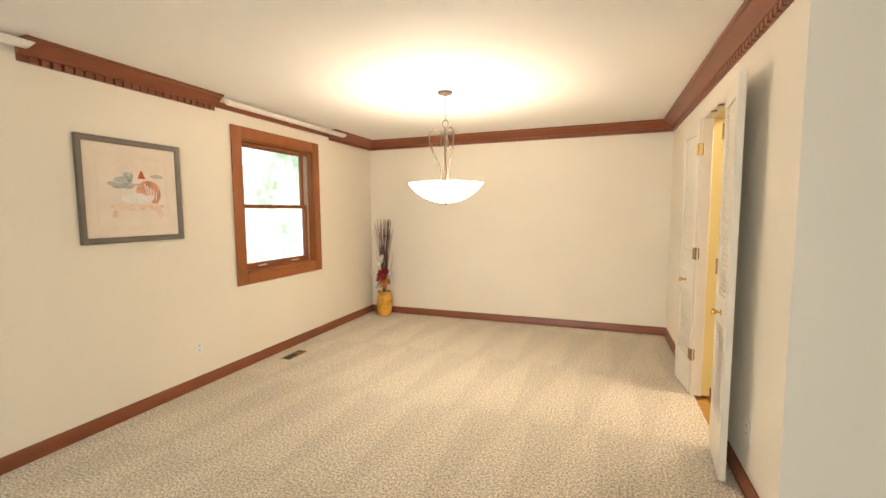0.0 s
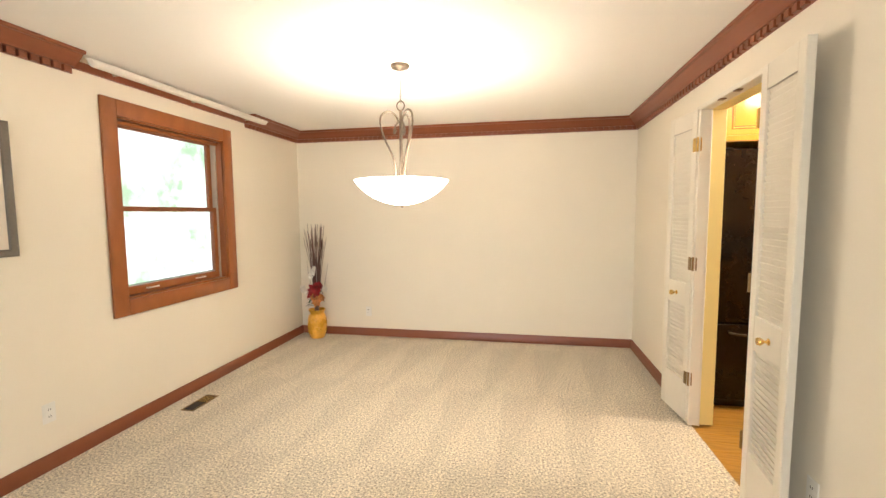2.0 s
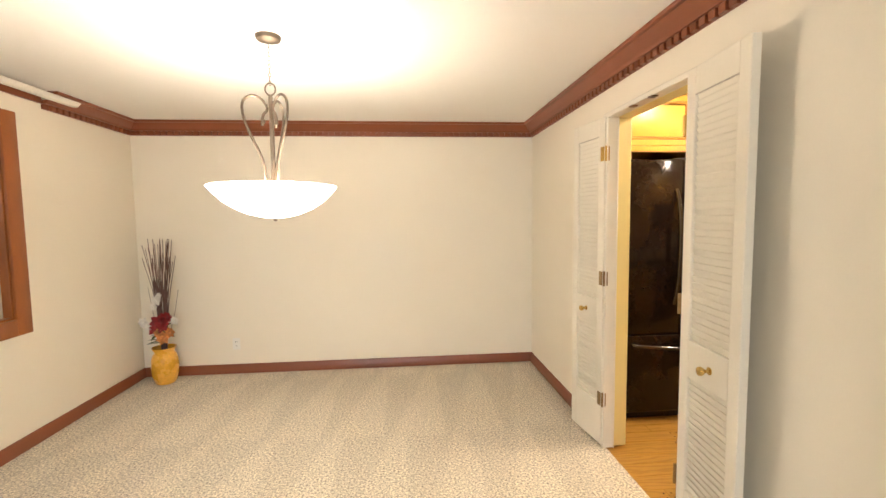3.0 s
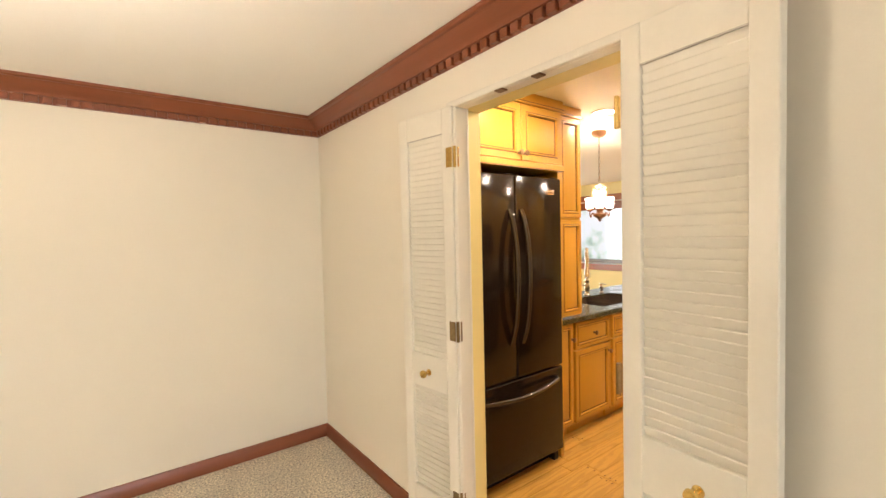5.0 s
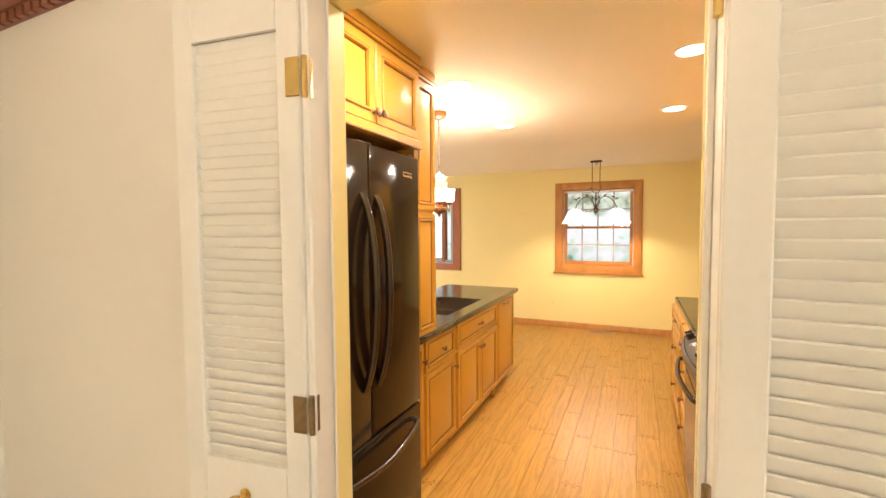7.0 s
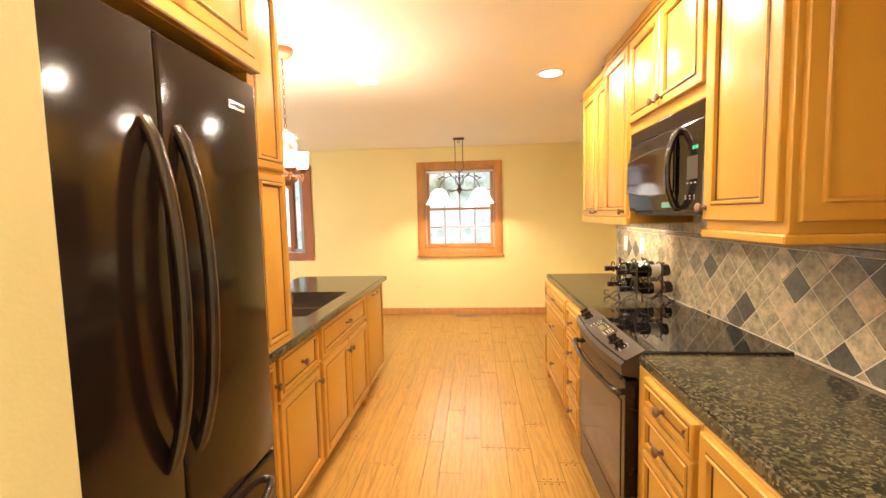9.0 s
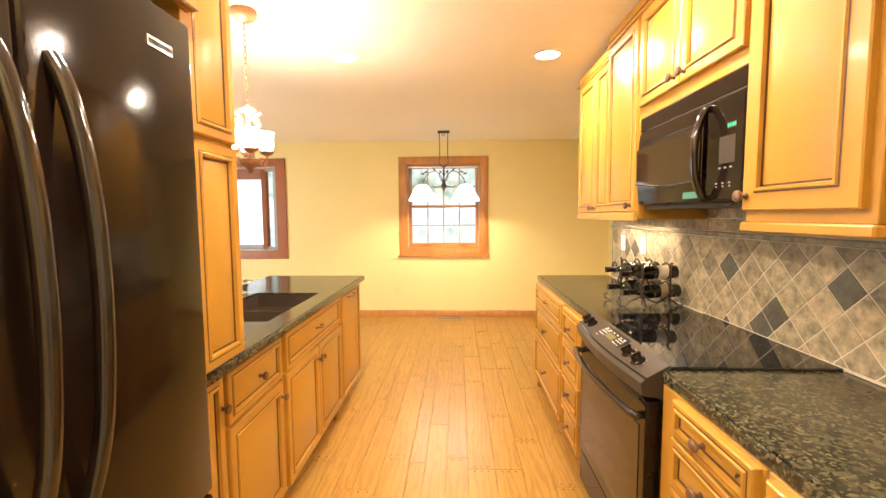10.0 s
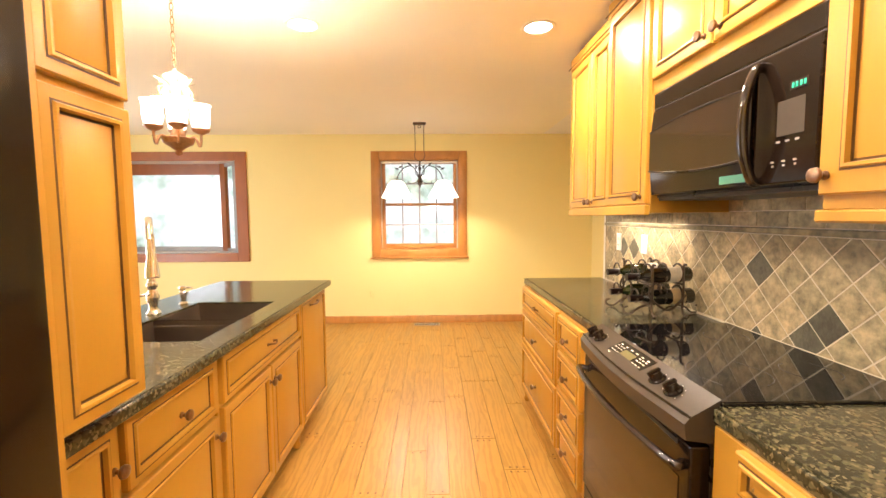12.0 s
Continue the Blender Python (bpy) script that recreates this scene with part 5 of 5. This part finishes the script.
def chandelier():
    c = thing("chandelier", "antique peach chandelier with lit glass tulip shades", "chandelier", pose(3.10, 4.655, 0))
    part("canopy", lathe(fresh(), [(0.064, CH), (0.064, CH - 0.02), (0.058, CH - 0.035), (0.042, CH - 0.05), (0.016, CH - 0.058), (0, CH - 0.06)], 24), PEACH, c)
    z, i = CH - 0.034, 0
    while z > 2.02:
        part("chain_link", tube(fresh(), arc((0, 0, z - 0.015), 0.0075, 0, 360, 10, "xz" if i % 2 else "yz", 0.017), 0.0024, 5), BRASSD, c)
        z -= 0.028
        i += 1
    part("crown_cup", lathe(fresh(), [(0.004, 2.01), (0.010, 1.998), (0.034, 1.984), (0.044, 1.976), (0.038, 1.972), (0.016, 1.976), (0.010, 1.965)], 20), RAIL, c)
    part("stem", lathe(fresh(), [(0.010, 1.98), (0.014, 1.95), (0.010, 1.92), (0.018, 1.86), (0.012, 1.80), (0.022, 1.76), (0.03, 1.735), (0.062, 1.725), (0.055, 1.705), (0.03, 1.69), (0.012, 1.675), (0.016, 1.665), (0, 1.655)], 18), PEACH, c)
    for k in range(6):
        a = radians(60 * k + 20)
        d = (math.cos(a), math.sin(a), 0)
        bm = tube(fresh(), spline([(0.012 * d[0], 0.012 * d[1], 1.86), (0.05 * d[0], 0.05 * d[1], 1.885), (0.062 * d[0], 0.062 * d[1], 1.92), (0.04 * d[0], 0.04 * d[1], 1.935), (0.036 * d[0], 0.036 * d[1], 1.91)], 5), 0.0042, 6)
        leaf(bm, (0.02 * d[0], 0.02 * d[1], 1.925), (d[0] * 0.8, d[1] * 0.8, 0.6), (0, 0, 1), 0.07, 0.026)
        leaf(bm, (0.05 * d[0], 0.05 * d[1], 1.885), (d[0], d[1], -0.2), (0, 0, 1), 0.05, 0.022)
        part("leaf_scroll", bm, PEACH, c)
    for k in range(4):
        a = radians(90 * k + 31)
        x, y = math.cos(a), math.sin(a)
        part("arm", tube(fresh(), spline([(0.02 * x, 0.02 * y, 1.715), (0.06 * x, 0.06 * y, 1.735), (0.076 * x, 0.076 * y, 1.70), (0.083 * x, 0.083 * y, 1.72), (0.084 * x, 0.084 * y, 1.755)], 6), 0.0055, 8), PEACH, c)
        part("cup", lathe(fresh(), [(0.010, 1.75), (0.032, 1.762), (0.037, 1.772), (0.018, 1.775)], 16, at=(0.084 * x, 0.084 * y, 0)), PEACH, c)
        part("shade", lathe(fresh(), [(0.020, 1.772), (0.033, 1.784), (0.038, 1.808), (0.036, 1.838), (0.039, 1.862), (0.044, 1.872), (0.041, 1.872), (0.033, 1.836), (0.035, 1.808), (0.030, 1.789), (0.018, 1.778)], 20, at=(0.084 * x, 0.084 * y, 0)), SHADE, c, "glowing frosted tulip shade")
    return c


chandelier()
for k in range(4):
    lamp("chandelier_bulb", "POINT", 22, WARM, pose(3.10 + 0.084 * math.cos(radians(90 * k + 31)), 4.655 + 0.084 * math.sin(radians(90 * k + 31)), 1.855), radius=0.025)


def linear_chandelier():
    c = thing("chandelier", "dark bronze two-light hanging lamp with white bell shades", "chandelier", pose(6.25, 3.755, 0))
    part("canopy", box(-0.035, 0.035, -0.075, 0.075, CH - 0.025, CH, 0.012, 3), IRON, c)
    part("ring", tube(fresh(), arc((0, 0, CH - 0.045), 0.016, 0, 360, 14, "yz"), 0.003, 6), IRON, c)
    for s in (-1, 1):
        part("rod", tube(fresh(), spline([(0, s * 0.052, CH - 0.02), (0, s * 0.05, 2.16), (0, s * 0.062, 2.10), (0, s * 0.04, 2.05), (0, 0, 2.03)], 5), 0.0045, 6), IRON, c)
        part("arm", tube(fresh(), spline([(0, 0.0, 1.80), (0, s * 0.03, 1.90), (0, s * 0.09, 1.975), (0, s * 0.17, 1.965), (0, s * 0.235, 1.90), (0, s * 0.27, 1.815)], 6), 0.006, 8), IRON, c)
        part("arm", tube(fresh(), spline([(0, 0.0, 1.99), (0, s * 0.045, 1.96), (0, s * 0.05, 1.90), (0, s * 0.015, 1.84), (0, s * 0.05, 1.79), (0, s * 0.12, 1.78), (0, s * 0.14, 1.81)], 6), 0.0045, 8), IRON, c)
        bm = fresh()
        for y, z, dy, dz in ((0.10, 1.985, 0.6, 0.5), (0.20, 1.975, 0.8, -0.2), (0.24, 1.94, 0.9, 0.3), (0.03, 1.95, 0.5, 0.8)):
            leaf(bm, (0, s * y, z), (0.15, s * dy, dz), (1, 0, 0.2), 0.055, 0.024)
        part("leaves", bm, IRON, c)
        part("shade", lathe(fresh(), [(0.022, 1.815), (0.06, 1.808), (0.095, 1.775), (0.125, 1.71), (0.155, 1.655), (0.178, 1.615), (0.174, 1.615), (0.150, 1.653), (0.120, 1.706), (0.090, 1.768), (0.055, 1.80), (0.02, 1.806)], 32, at=(0, s * 0.27, 0)), SHADE2, c, "glowing white bell shade")
    part("stem", lathe(fresh(), [(0.006, 2.04), (0.010, 2.02), (0.008, 1.97), (0.022, 1.95), (0.008, 1.92), (0.010, 1.84), (0.030, 1.80), (0.034, 1.78), (0.016, 1.755), (0.006, 1.745), (0.010, 1.735), (0, 1.725)], 16), IRON, c)
    return c


linear_chandelier()
for s in (-1, 1):
    lamp("bell_bulb", "POINT", 30, WARM, pose(6.25, 3.755 + s * 0.27, 1.69), radius=0.03)


# ---- picture ----
def picture():
    y0, y1, z0, z1 = 1.945, 2.662, 1.265, 1.985
    w, h = y1 - y0, z1 - z0
    # local x along +y of the world, local -y into the room
    p = thing("picture", "framed pastel print with a wide cream mat", "picture", pose(LW, y0, z0, 0, 0, 90))
    frame_m = material("olive-brown frame", (0.12, 0.095, 0.06), 0.4, var=0.15, fine=90, bump=0.05)
    mat_m = material("cream mat board", (0.80, 0.70, 0.58), 0.8, var=0.02)
    art_m = material("cream art paper", (0.82, 0.72, 0.60), 0.85, var=0.04, fine=140)
    part("picture_frame", rect_rings(fresh(), w, h, [(0, 0.0), (0, -0.022), (0.006, -0.026), (0.034, -0.022), (0.040, -0.012)], cap=False), frame_m, p)
    part("mat_board", rect_rings(fresh(), w, h, [(0.038, -0.011), (0.108, -0.011), (0.110, -0.0125), (0.114, -0.0125), (0.116, -0.011), (0.125, -0.011), (0.128, -0.009)], cap=False), mat_m, p)
    part("print", box(0.127, w - 0.127, -0.0085, -0.006, 0.12, h - 0.12), art_m, p)
    part("backing", box(0.004, w - 0.004, -0.005, 0.0, 0.004, h - 0.004), mat_m, p)

    def flat(name, pts, mat, lift):
        bm = fresh()
        f = bm.faces.new([bm.verts.new((x * w, -0.0086 - lift, (z + 0.08) * h)) for x, z in pts])
        g = bmesh.ops.extrude_face_region(bm, geom=[f])
        bmesh.ops.translate(bm, verts=[v for v in g["geom"] if isinstance(v, bmesh.types.BMVert)], vec=(0, -0.0004, 0))
        part(name, bm, mat, p)

    coral = material("coral wash", (0.70, 0.33, 0.22), 0.85, var=0.18, scale=14, fine=40)
    red = material("red wash", (0.55, 0.10, 0.06), 0.85, var=0.2, scale=30)
    teal = material("grey-blue wash", (0.50, 0.51, 0.46), 0.85, var=0.22, scale=16, fine=50)
    peach = material("peach wash", (0.79, 0.62, 0.47), 0.85, var=0.1, scale=30)
    mist = material("pale green wash", (0.70, 0.68, 0.58), 0.85, var=0.06, scale=12)
    grey = material("grey brush stroke", (0.38, 0.39, 0.36), 0.85, var=0.2, scale=30)
    pale = material("pale wash", (0.82, 0.78, 0.72), 0.85, var=0.05, scale=30)

    def oval(cx, cz, rx, rz, a0=0, a1=360, n=20):
        return [(cx + rx * math.cos(radians(a0 + (a1 - a0) * i / n)), cz + rz * math.sin(radians(a0 + (a1 - a0) * i / n))) for i in range(n + (a1 - a0 < 360))]
    flat("painted_shape", oval(0.645, 0.42, 0.125, 0.115, -15, 195), coral, 0.0002)
    flat("painted_shape", [(0.69, 0.43), (0.772, 0.41), (0.765, 0.36), (0.735, 0.305), (0.66, 0.305), (0.70, 0.36)], coral, 0.0003)
    flat("painted_shape", [(0.40, 0.60), (0.50, 0.62), (0.49, 0.50), (0.42, 0.50)], mist, 0.00005)
    for k in range(7):
        x, z, q = 0.31 + 0.035 * k, 0.445 + 0.018 * (k % 3), 0.05 + 0.012 * (k % 2)
        flat("painted_stroke", [(x, z), (x + q * 0.6, z + 0.018), (x + q * 1.7, z + 0.008), (x + q * 0.7, z + 0.004)], grey, 0.0015 + 0.00005 * k)
    for k in range(5):
        flat("painted_stroke", [(0.60 + 0.03 * k, 0.50 - 0.02 * k), (0.612 + 0.03 * k, 0.505 - 0.02 * k), (0.635 + 0.022 * k, 0.40 - 0.015 * k), (0.625 + 0.022 * k, 0.40 - 0.015 * k)], pale, 0.0012)
    flat("painted_shape", oval(0.51, 0.355, 0.14, 0.055, 0, 345), pale, 0.0007)
    for cx, cz, rx, rz in ((0.40, 0.53, 0.09, 0.03), (0.36, 0.47, 0.07, 0.025), (0.45, 0.57, 0.05, 0.04), (0.74, 0.58, 0.07, 0.02), (0.30, 0.49, 0.05, 0.02), (0.44, 0.48, 0.06, 0.03)):
        flat("painted_shape", oval(cx, cz, rx, rz, 0, 350), teal, 0.0010 + 0.0001 * cx)
    flat("painted_shape", [(0.54, 0.55), (0.62, 0.55), (0.60, 0.60), (0.585, 0.63), (0.575, 0.63), (0.56, 0.60)], red, 0.0013)
    flat("painted_shape", [(0.27, 0.29), (0.80, 0.29), (0.80, 0.265), (0.77, 0.255), (0.80, 0.19), (0.79, 0.165), (0.72, 0.165), (0.72, 0.19), (0.70, 0.235), (0.36, 0.235), (0.35, 0.19), (0.35, 0.165), (0.28, 0.165), (0.28, 0.19), (0.31, 0.255), (0.27, 0.265)], peach, 0.0004)
    return p


picture()


# ---- vase with dried and silk flowers ----
def vase():
    at = (-2.735, 5.50)
    v = thing("vase", "yellow ceramic vase standing on the carpet in the corner", "vase", pose(*at, 0))
    cer = material("glossy yellow glaze", (0.80, 0.42, 0.05), 0.28, var=0.12, scale=8)
    part("pot", lathe(fresh(), [(0.0, 0.004), (0.078, 0.0), (0.088, 0.012), (0.108, 0.08), (0.114, 0.16), (0.110, 0.23), (0.096, 0.275), (0.084, 0.292), (0.084, 0.305), (0.098, 0.335), (0.102, 0.345), (0.096, 0.345), (0.080, 0.31), (0.080, 0.29), (0.09, 0.26), (0.0, 0.25)], 32), cer, v)
    rng = random.Random(4)
    b = thing("flower_bunch", "silk flowers and tall dried sticks in the yellow vase", "flowers", pose(*at, 0.262))
    stick = material("purple-brown dried stick", (0.15, 0.085, 0.07), 0.8, var=0.3, fine=80)
    redp = material("dark red silk petal", (0.30, 0.018, 0.02), 0.7, var=0.3, scale=20)
    whitep = material("white silk petal", (0.78, 0.74, 0.66), 0.7, var=0.1, scale=20)
    orange = material("orange silk petal", (0.62, 0.25, 0.07), 0.7, var=0.3, scale=20)
    green = material("dark green silk leaf", (0.045, 0.085, 0.025), 0.6, var=0.3, scale=20)
    for i in range(46):
        a, r = rng.uniform(0, 2 * math.pi), 0.17 * math.sqrt(rng.uniform(0.02, 1.0))
        top = rng.uniform(0.88, 1.11)
        w = rng.uniform(-0.02, 0.02)
        part("stick", tube(fresh(), spline([(0.02 * math.cos(a), 0.02 * math.sin(a), 0.02), (0.4 * r * math.cos(a) + w, 0.4 * r * math.sin(a), 0.5 * top), (r * math.cos(a), r * math.sin(a), top)], 3), 0.0042, 5, 0.55), stick, b)
    for x, y, top in ((-0.10, -0.02, 0.66), (0.14, 0.03, 0.62), (0.10, -0.05, 1.05)):
        part("stick", tube(fresh(), spline([(0, 0, 0.05), (x * 0.6, y, top * 0.55), (x, y, top)], 4), 0.003, 5, 0.5), stick, b)

    def bloom(name, c, rad, petals, mat, layers=2):
        bm = fresh()
        for l in range(layers):
            for k in range(petals):
                a = 2 * math.pi * (k + 0.5 * l) / petals
                tilt = 0.15 + 0.5 * l + rng.uniform(-0.1, 0.15)
                d = Vector((math.cos(a), -0.45 + 0.0 * l, math.sin(a) + 0.05)) * (1 - 0.25 * l) + Vector((0, -tilt, 0))
                leaf(bm, Vector(c), d, (0, -1, 0.2), rad * (1 - 0.2 * l) * rng.uniform(0.85, 1.1), rad * 0.75)
        lathe(bm, [(0, -0.1 * rad), (0.14 * rad, 0), (0, 0.1 * rad)], 8, at=c)
        part(name, bm, mat, b)
    for c, rad in (((0.035, -0.07, 0.33), 0.105), ((-0.02, -0.06, 0.28), 0.08), ((0.07, -0.05, 0.38), 0.065)):
        bloom("red_bloom", c, rad, 8, redp, 3)
    for c, rad in (((-0.125, -0.06, 0.335), 0.06), ((-0.075, -0.08, 0.305), 0.048), ((-0.005, -0.06, 0.54), 0.055), ((-0.03, -0.06, 0.48), 0.045), ((0.14, -0.05, 0.345), 0.055), ((0.015, -0.06, 0.585), 0.04)):
        bloom("white_bloom", c, rad, 6, whitep, 2)
    for c, rad in (((0.055, -0.085, 0.20), 0.075), ((0.10, -0.06, 0.24), 0.06), ((0.02, -0.09, 0.235), 0.055)):
        bloom("orange_bloom", c, rad, 7, orange, 2)
    bm = fresh()
    for i in range(26):
        a = rng.uniform(0, 2 * math.pi)
        z = rng.uniform(0.12, 0.30)
        leaf(bm, (0.02 * math.cos(a), 0.02 * math.sin(a) - 0.02, z), (math.cos(a), math.sin(a) * 0.8, rng.uniform(-0.35, 0.5)), (0, 0, 1), rng.uniform(0.08, 0.125), 0.045)
    part("leaves", bm, green, b)
    bm = tube(fresh(), [(0, 0, 0.04), (0, -0.02, 0.33)], 0.012, 6)
    part("stems", bm, green, b)
    return v


vase()


# ---- outside ----
def outside_material(name, seed, green, strength):
    mat = bpy.data.materials.new(name)
    mat.use_nodes = True
    nt = mat.node_tree
    b = nt.nodes["Principled BSDF"]
    tc, n1, n2, ramp = (nt.nodes.new("ShaderNode" + k) for k in ("TexCoord", "TexNoise", "TexNoise", "ValToRGB"))
    mp = nt.nodes.new("ShaderNodeMapping")
    mp.inputs["Location"].default_value = (seed, seed * 2, seed)
    nt.links.new(tc.outputs["Object"], mp.inputs[0])
    for n, s, d in ((n1, 0.55, 3), (n2, 3.2, 6)):
        n.inputs["Scale"].default_value, n.inputs["Detail"].default_value = s, d
        nt.links.new(mp.outputs[0], n.inputs["Vector"])
    mul = nt.nodes.new("ShaderNodeMath")
    mul.operation = "MULTIPLY_ADD"
    nt.links.new(n2.outputs[0], mul.inputs[0])
    mul.inputs[1].default_value = 0.55
    nt.links.new(n1.outputs[0], mul.inputs[2])
    e = ramp.color_ramp.elements
    e[0].position, e[0].color = 0.58, (*green, 1)
    e[1].position, e[1].color = 0.86, (1, 1, 1, 1)
    mid = e.new(0.70)
    mid.color = (0.5 + 0.5 * green[0], 0.62 + 0.36 * green[1], 0.5 + 0.5 * green[2], 1)
    nt.links.new(mul.outputs[0], ramp.inputs[0])
    b.inputs["Base Color"].default_value = (0.1, 0.1, 0.1, 1)
    nt.links.new(ramp.outputs[0], b.inputs["Emission Color"])
    b.inputs["Emission Strength"].default_value = strength
    return mat


tagged(part("backdrop", box(-12.1, -12.0, -14, 22, -0.6, 9), outside_material("bright garden west", 3.0, (0.45, 0.62, 0.40), 1.5)), "blown-out bright garden beyond the window", "backdrop", kind="structure")
tagged(part("backdrop", box(16.0, 16.1, -14, 24, -0.6, 9), outside_material("bright garden east", 8.0, (0.16, 0.24, 0.15), 1.0)), "blown-out bright trees beyond the window", "backdrop", kind="structure")
GROUND = material("pale outdoor ground", (0.32, 0.34, 0.22), 0.9, var=0.3, scale=0.8, fine=12)
tagged(part("ground", box(-400, 400, -400, 400, -0.9, -0.6), GROUND), "pale sunlit lawn around the house", "ground", kind="structure")
tagged(part("roof", box(-3.6, 7.6, -3.6, 8.9, CH + 0.13, CH + 0.2), WHITE), "plain flat roof deck over the rooms", "roof", kind="structure")


# ---- plank floor ----
def planks():
    rng = random.Random(11)
    y = 1.40
    rest = fresh()
    near = 0
    meshes = {}
    while y < 8.35:
        w = rng.choice((0.095, 0.125, 0.155))
        x = 0.862 - rng.uniform(0, 0.9)
        while x < KF:
            ln = rng.choice((0.65, 0.8, 0.95, 1.1, 1.3))
            x0, x1 = max(x, 0.862), min(x + ln, KF)
            if x1 - x0 > 0.02:
                if 2.75 < y < 4.75 and x0 < 6.9:
                    bm = fresh()
                    bx(bm, 0, x1 - x0 - 0.0015, 0, w - 0.0015, -0.011, 0.0)
                    for v in bm.verts:
                        if v.co.z > -0.001:
                            v.co.x = min(max(v.co.x, 0.0007), x1 - x0 - 0.002)
                            v.co.y = min(max(v.co.y, 0.0007), w - 0.002)
                    p = part("plank", bm, PLANK, kitchen_floor, m=Matrix.Translation((x0, y, KZ)))
                    near += 1
                    for ex, s in ((0.0, 1), (x1 - x0, -1)):
                        if 0.9 < x0 + ex < 6.9 and w > 0.11 and rng.random() < 0.8:
                            for k in ((0.25, 0.5, 0.75) if w > 0.14 else (0.3, 0.7)):
                                bm = box(ex + s * 0.022 - 0.005, ex + s * 0.022 + 0.005, w * k - 0.005, w * k + 0.005, 0.0, 0.0012)
                                part("peg", bm, PEG, p)
                else:
                    bx(rest, x0, x1 - 0.0022, y, y + w - 0.0022, KZ - 0.011, KZ)
            x += ln
        y += w
    tagged(part("planks", rest, PLANKS, kitchen_floor), kind="stuff")


planks()


# ---- slate tiles ----
def clip(poly, axis, v, keep_less):
    out = []
    for i, p in enumerate(poly):
        q = poly[(i + 1) % len(poly)]
        a, b = (p[axis] <= v) == keep_less, (q[axis] <= v) == keep_less
        if a:
            out.append(p)
        if a != b:
            t = (v - p[axis]) / (q[axis] - p[axis])
            out.append(tuple(p[k] + t * (q[k] - p[k]) for k in (0, 1)))
    return out


def backsplash():
    b = thing("backsplash", "grey-green slate backsplash laid diagonally with light grout", "backsplash", pose(KX, KY, 0), kind="structure")
    w = 4.40 - KX
    z0, z1 = 0.925, 1.318
    part("grout", box(0, w, 0, 0.0082, 0.918, 1.47), GROUT, b)
    rng = random.Random(5)
    D = 0.150
    g = 0.0034
    i = 0
    row = -1
    while True:
        cz = 0.883 + row * D / 2
        if cz - D / 2 > z1:
            break
        cx = (row % 2) * D / 2 - 0.037
        while cx - D / 2 < w:
            r = D / 2 - g
            poly = [(cx - r, cz), (cx, cz - r), (cx + r, cz), (cx, cz + r)]
            for ax, v, less in ((0, w, True), (0, 0, False), (1, z1, True), (1, z0, False)):
                poly = clip(poly, ax, v, less) if poly else poly
            if len(poly) > 2:
                area = 0.5 * abs(sum(p[0] * q[1] - q[0] * p[1] for p, q in zip(poly, poly[1:] + poly[:1])))
                if area > 2e-4:
                    mx, mz = sum(p[0] for p in poly) / len(poly), sum(p[1] for p in poly) / len(poly)
                    bm = fresh()
                    lift = 0.0095 + rng.uniform(0, 0.0015)
                    lo = [bm.verts.new((p[0] - mx, 0.005, p[1] - mz)) for p in poly]
                    hi = [bm.verts.new(((p[0] - mx) * 0.985, lift, (p[1] - mz) * 0.985)) for p in poly]
                    bm.faces.new(hi)
                    for k in range(len(poly)):
                        j = (k + 1) % len(poly)
                        bm.faces.new((lo[k], lo[j], hi[j], hi[k]))
                    q = rng.random()
                    dark = abs(mx - 1.613) < 0.03 and abs(mz - 1.033) < 0.03
                    part("tile", bm, SLATED if dark or q < 0.13 else SLATEB if q > 0.62 else SLATE, b, m=Matrix.Translation((mx, 0, mz)))
            cx += D
        row += 1
    # ledge and upper course
    part("ledge", box(0, w, 0.004, 0.028, 1.322, 1.345, 0.006, 2), SLATE, b, "slate pencil ledge")
    src = part("tile", box(0, 0.146, 0.005, 0.0115, 0, 0.058, 0.0015), SLATE, b, m=Matrix.Translation((0.002, 0, 1.349)))
    x = 0.151
    while x < w - 0.02:
        for z in (1.349, 1.410):
            again(src, Matrix.Translation((min(x, w - 0.148) - (0.07 if z > 1.4 else 0), 0, z)), b)
        x += 0.149
    part("edge_strip", box(w, w + 0.012, 0.0, 0.012, 0.918, 1.405, 0.003), SLATE, b)
    part("bottom_joint", box(0, w, 0.0082, 0.0115, 0.918, 0.928), GROUT, b)
    return b


backsplash()
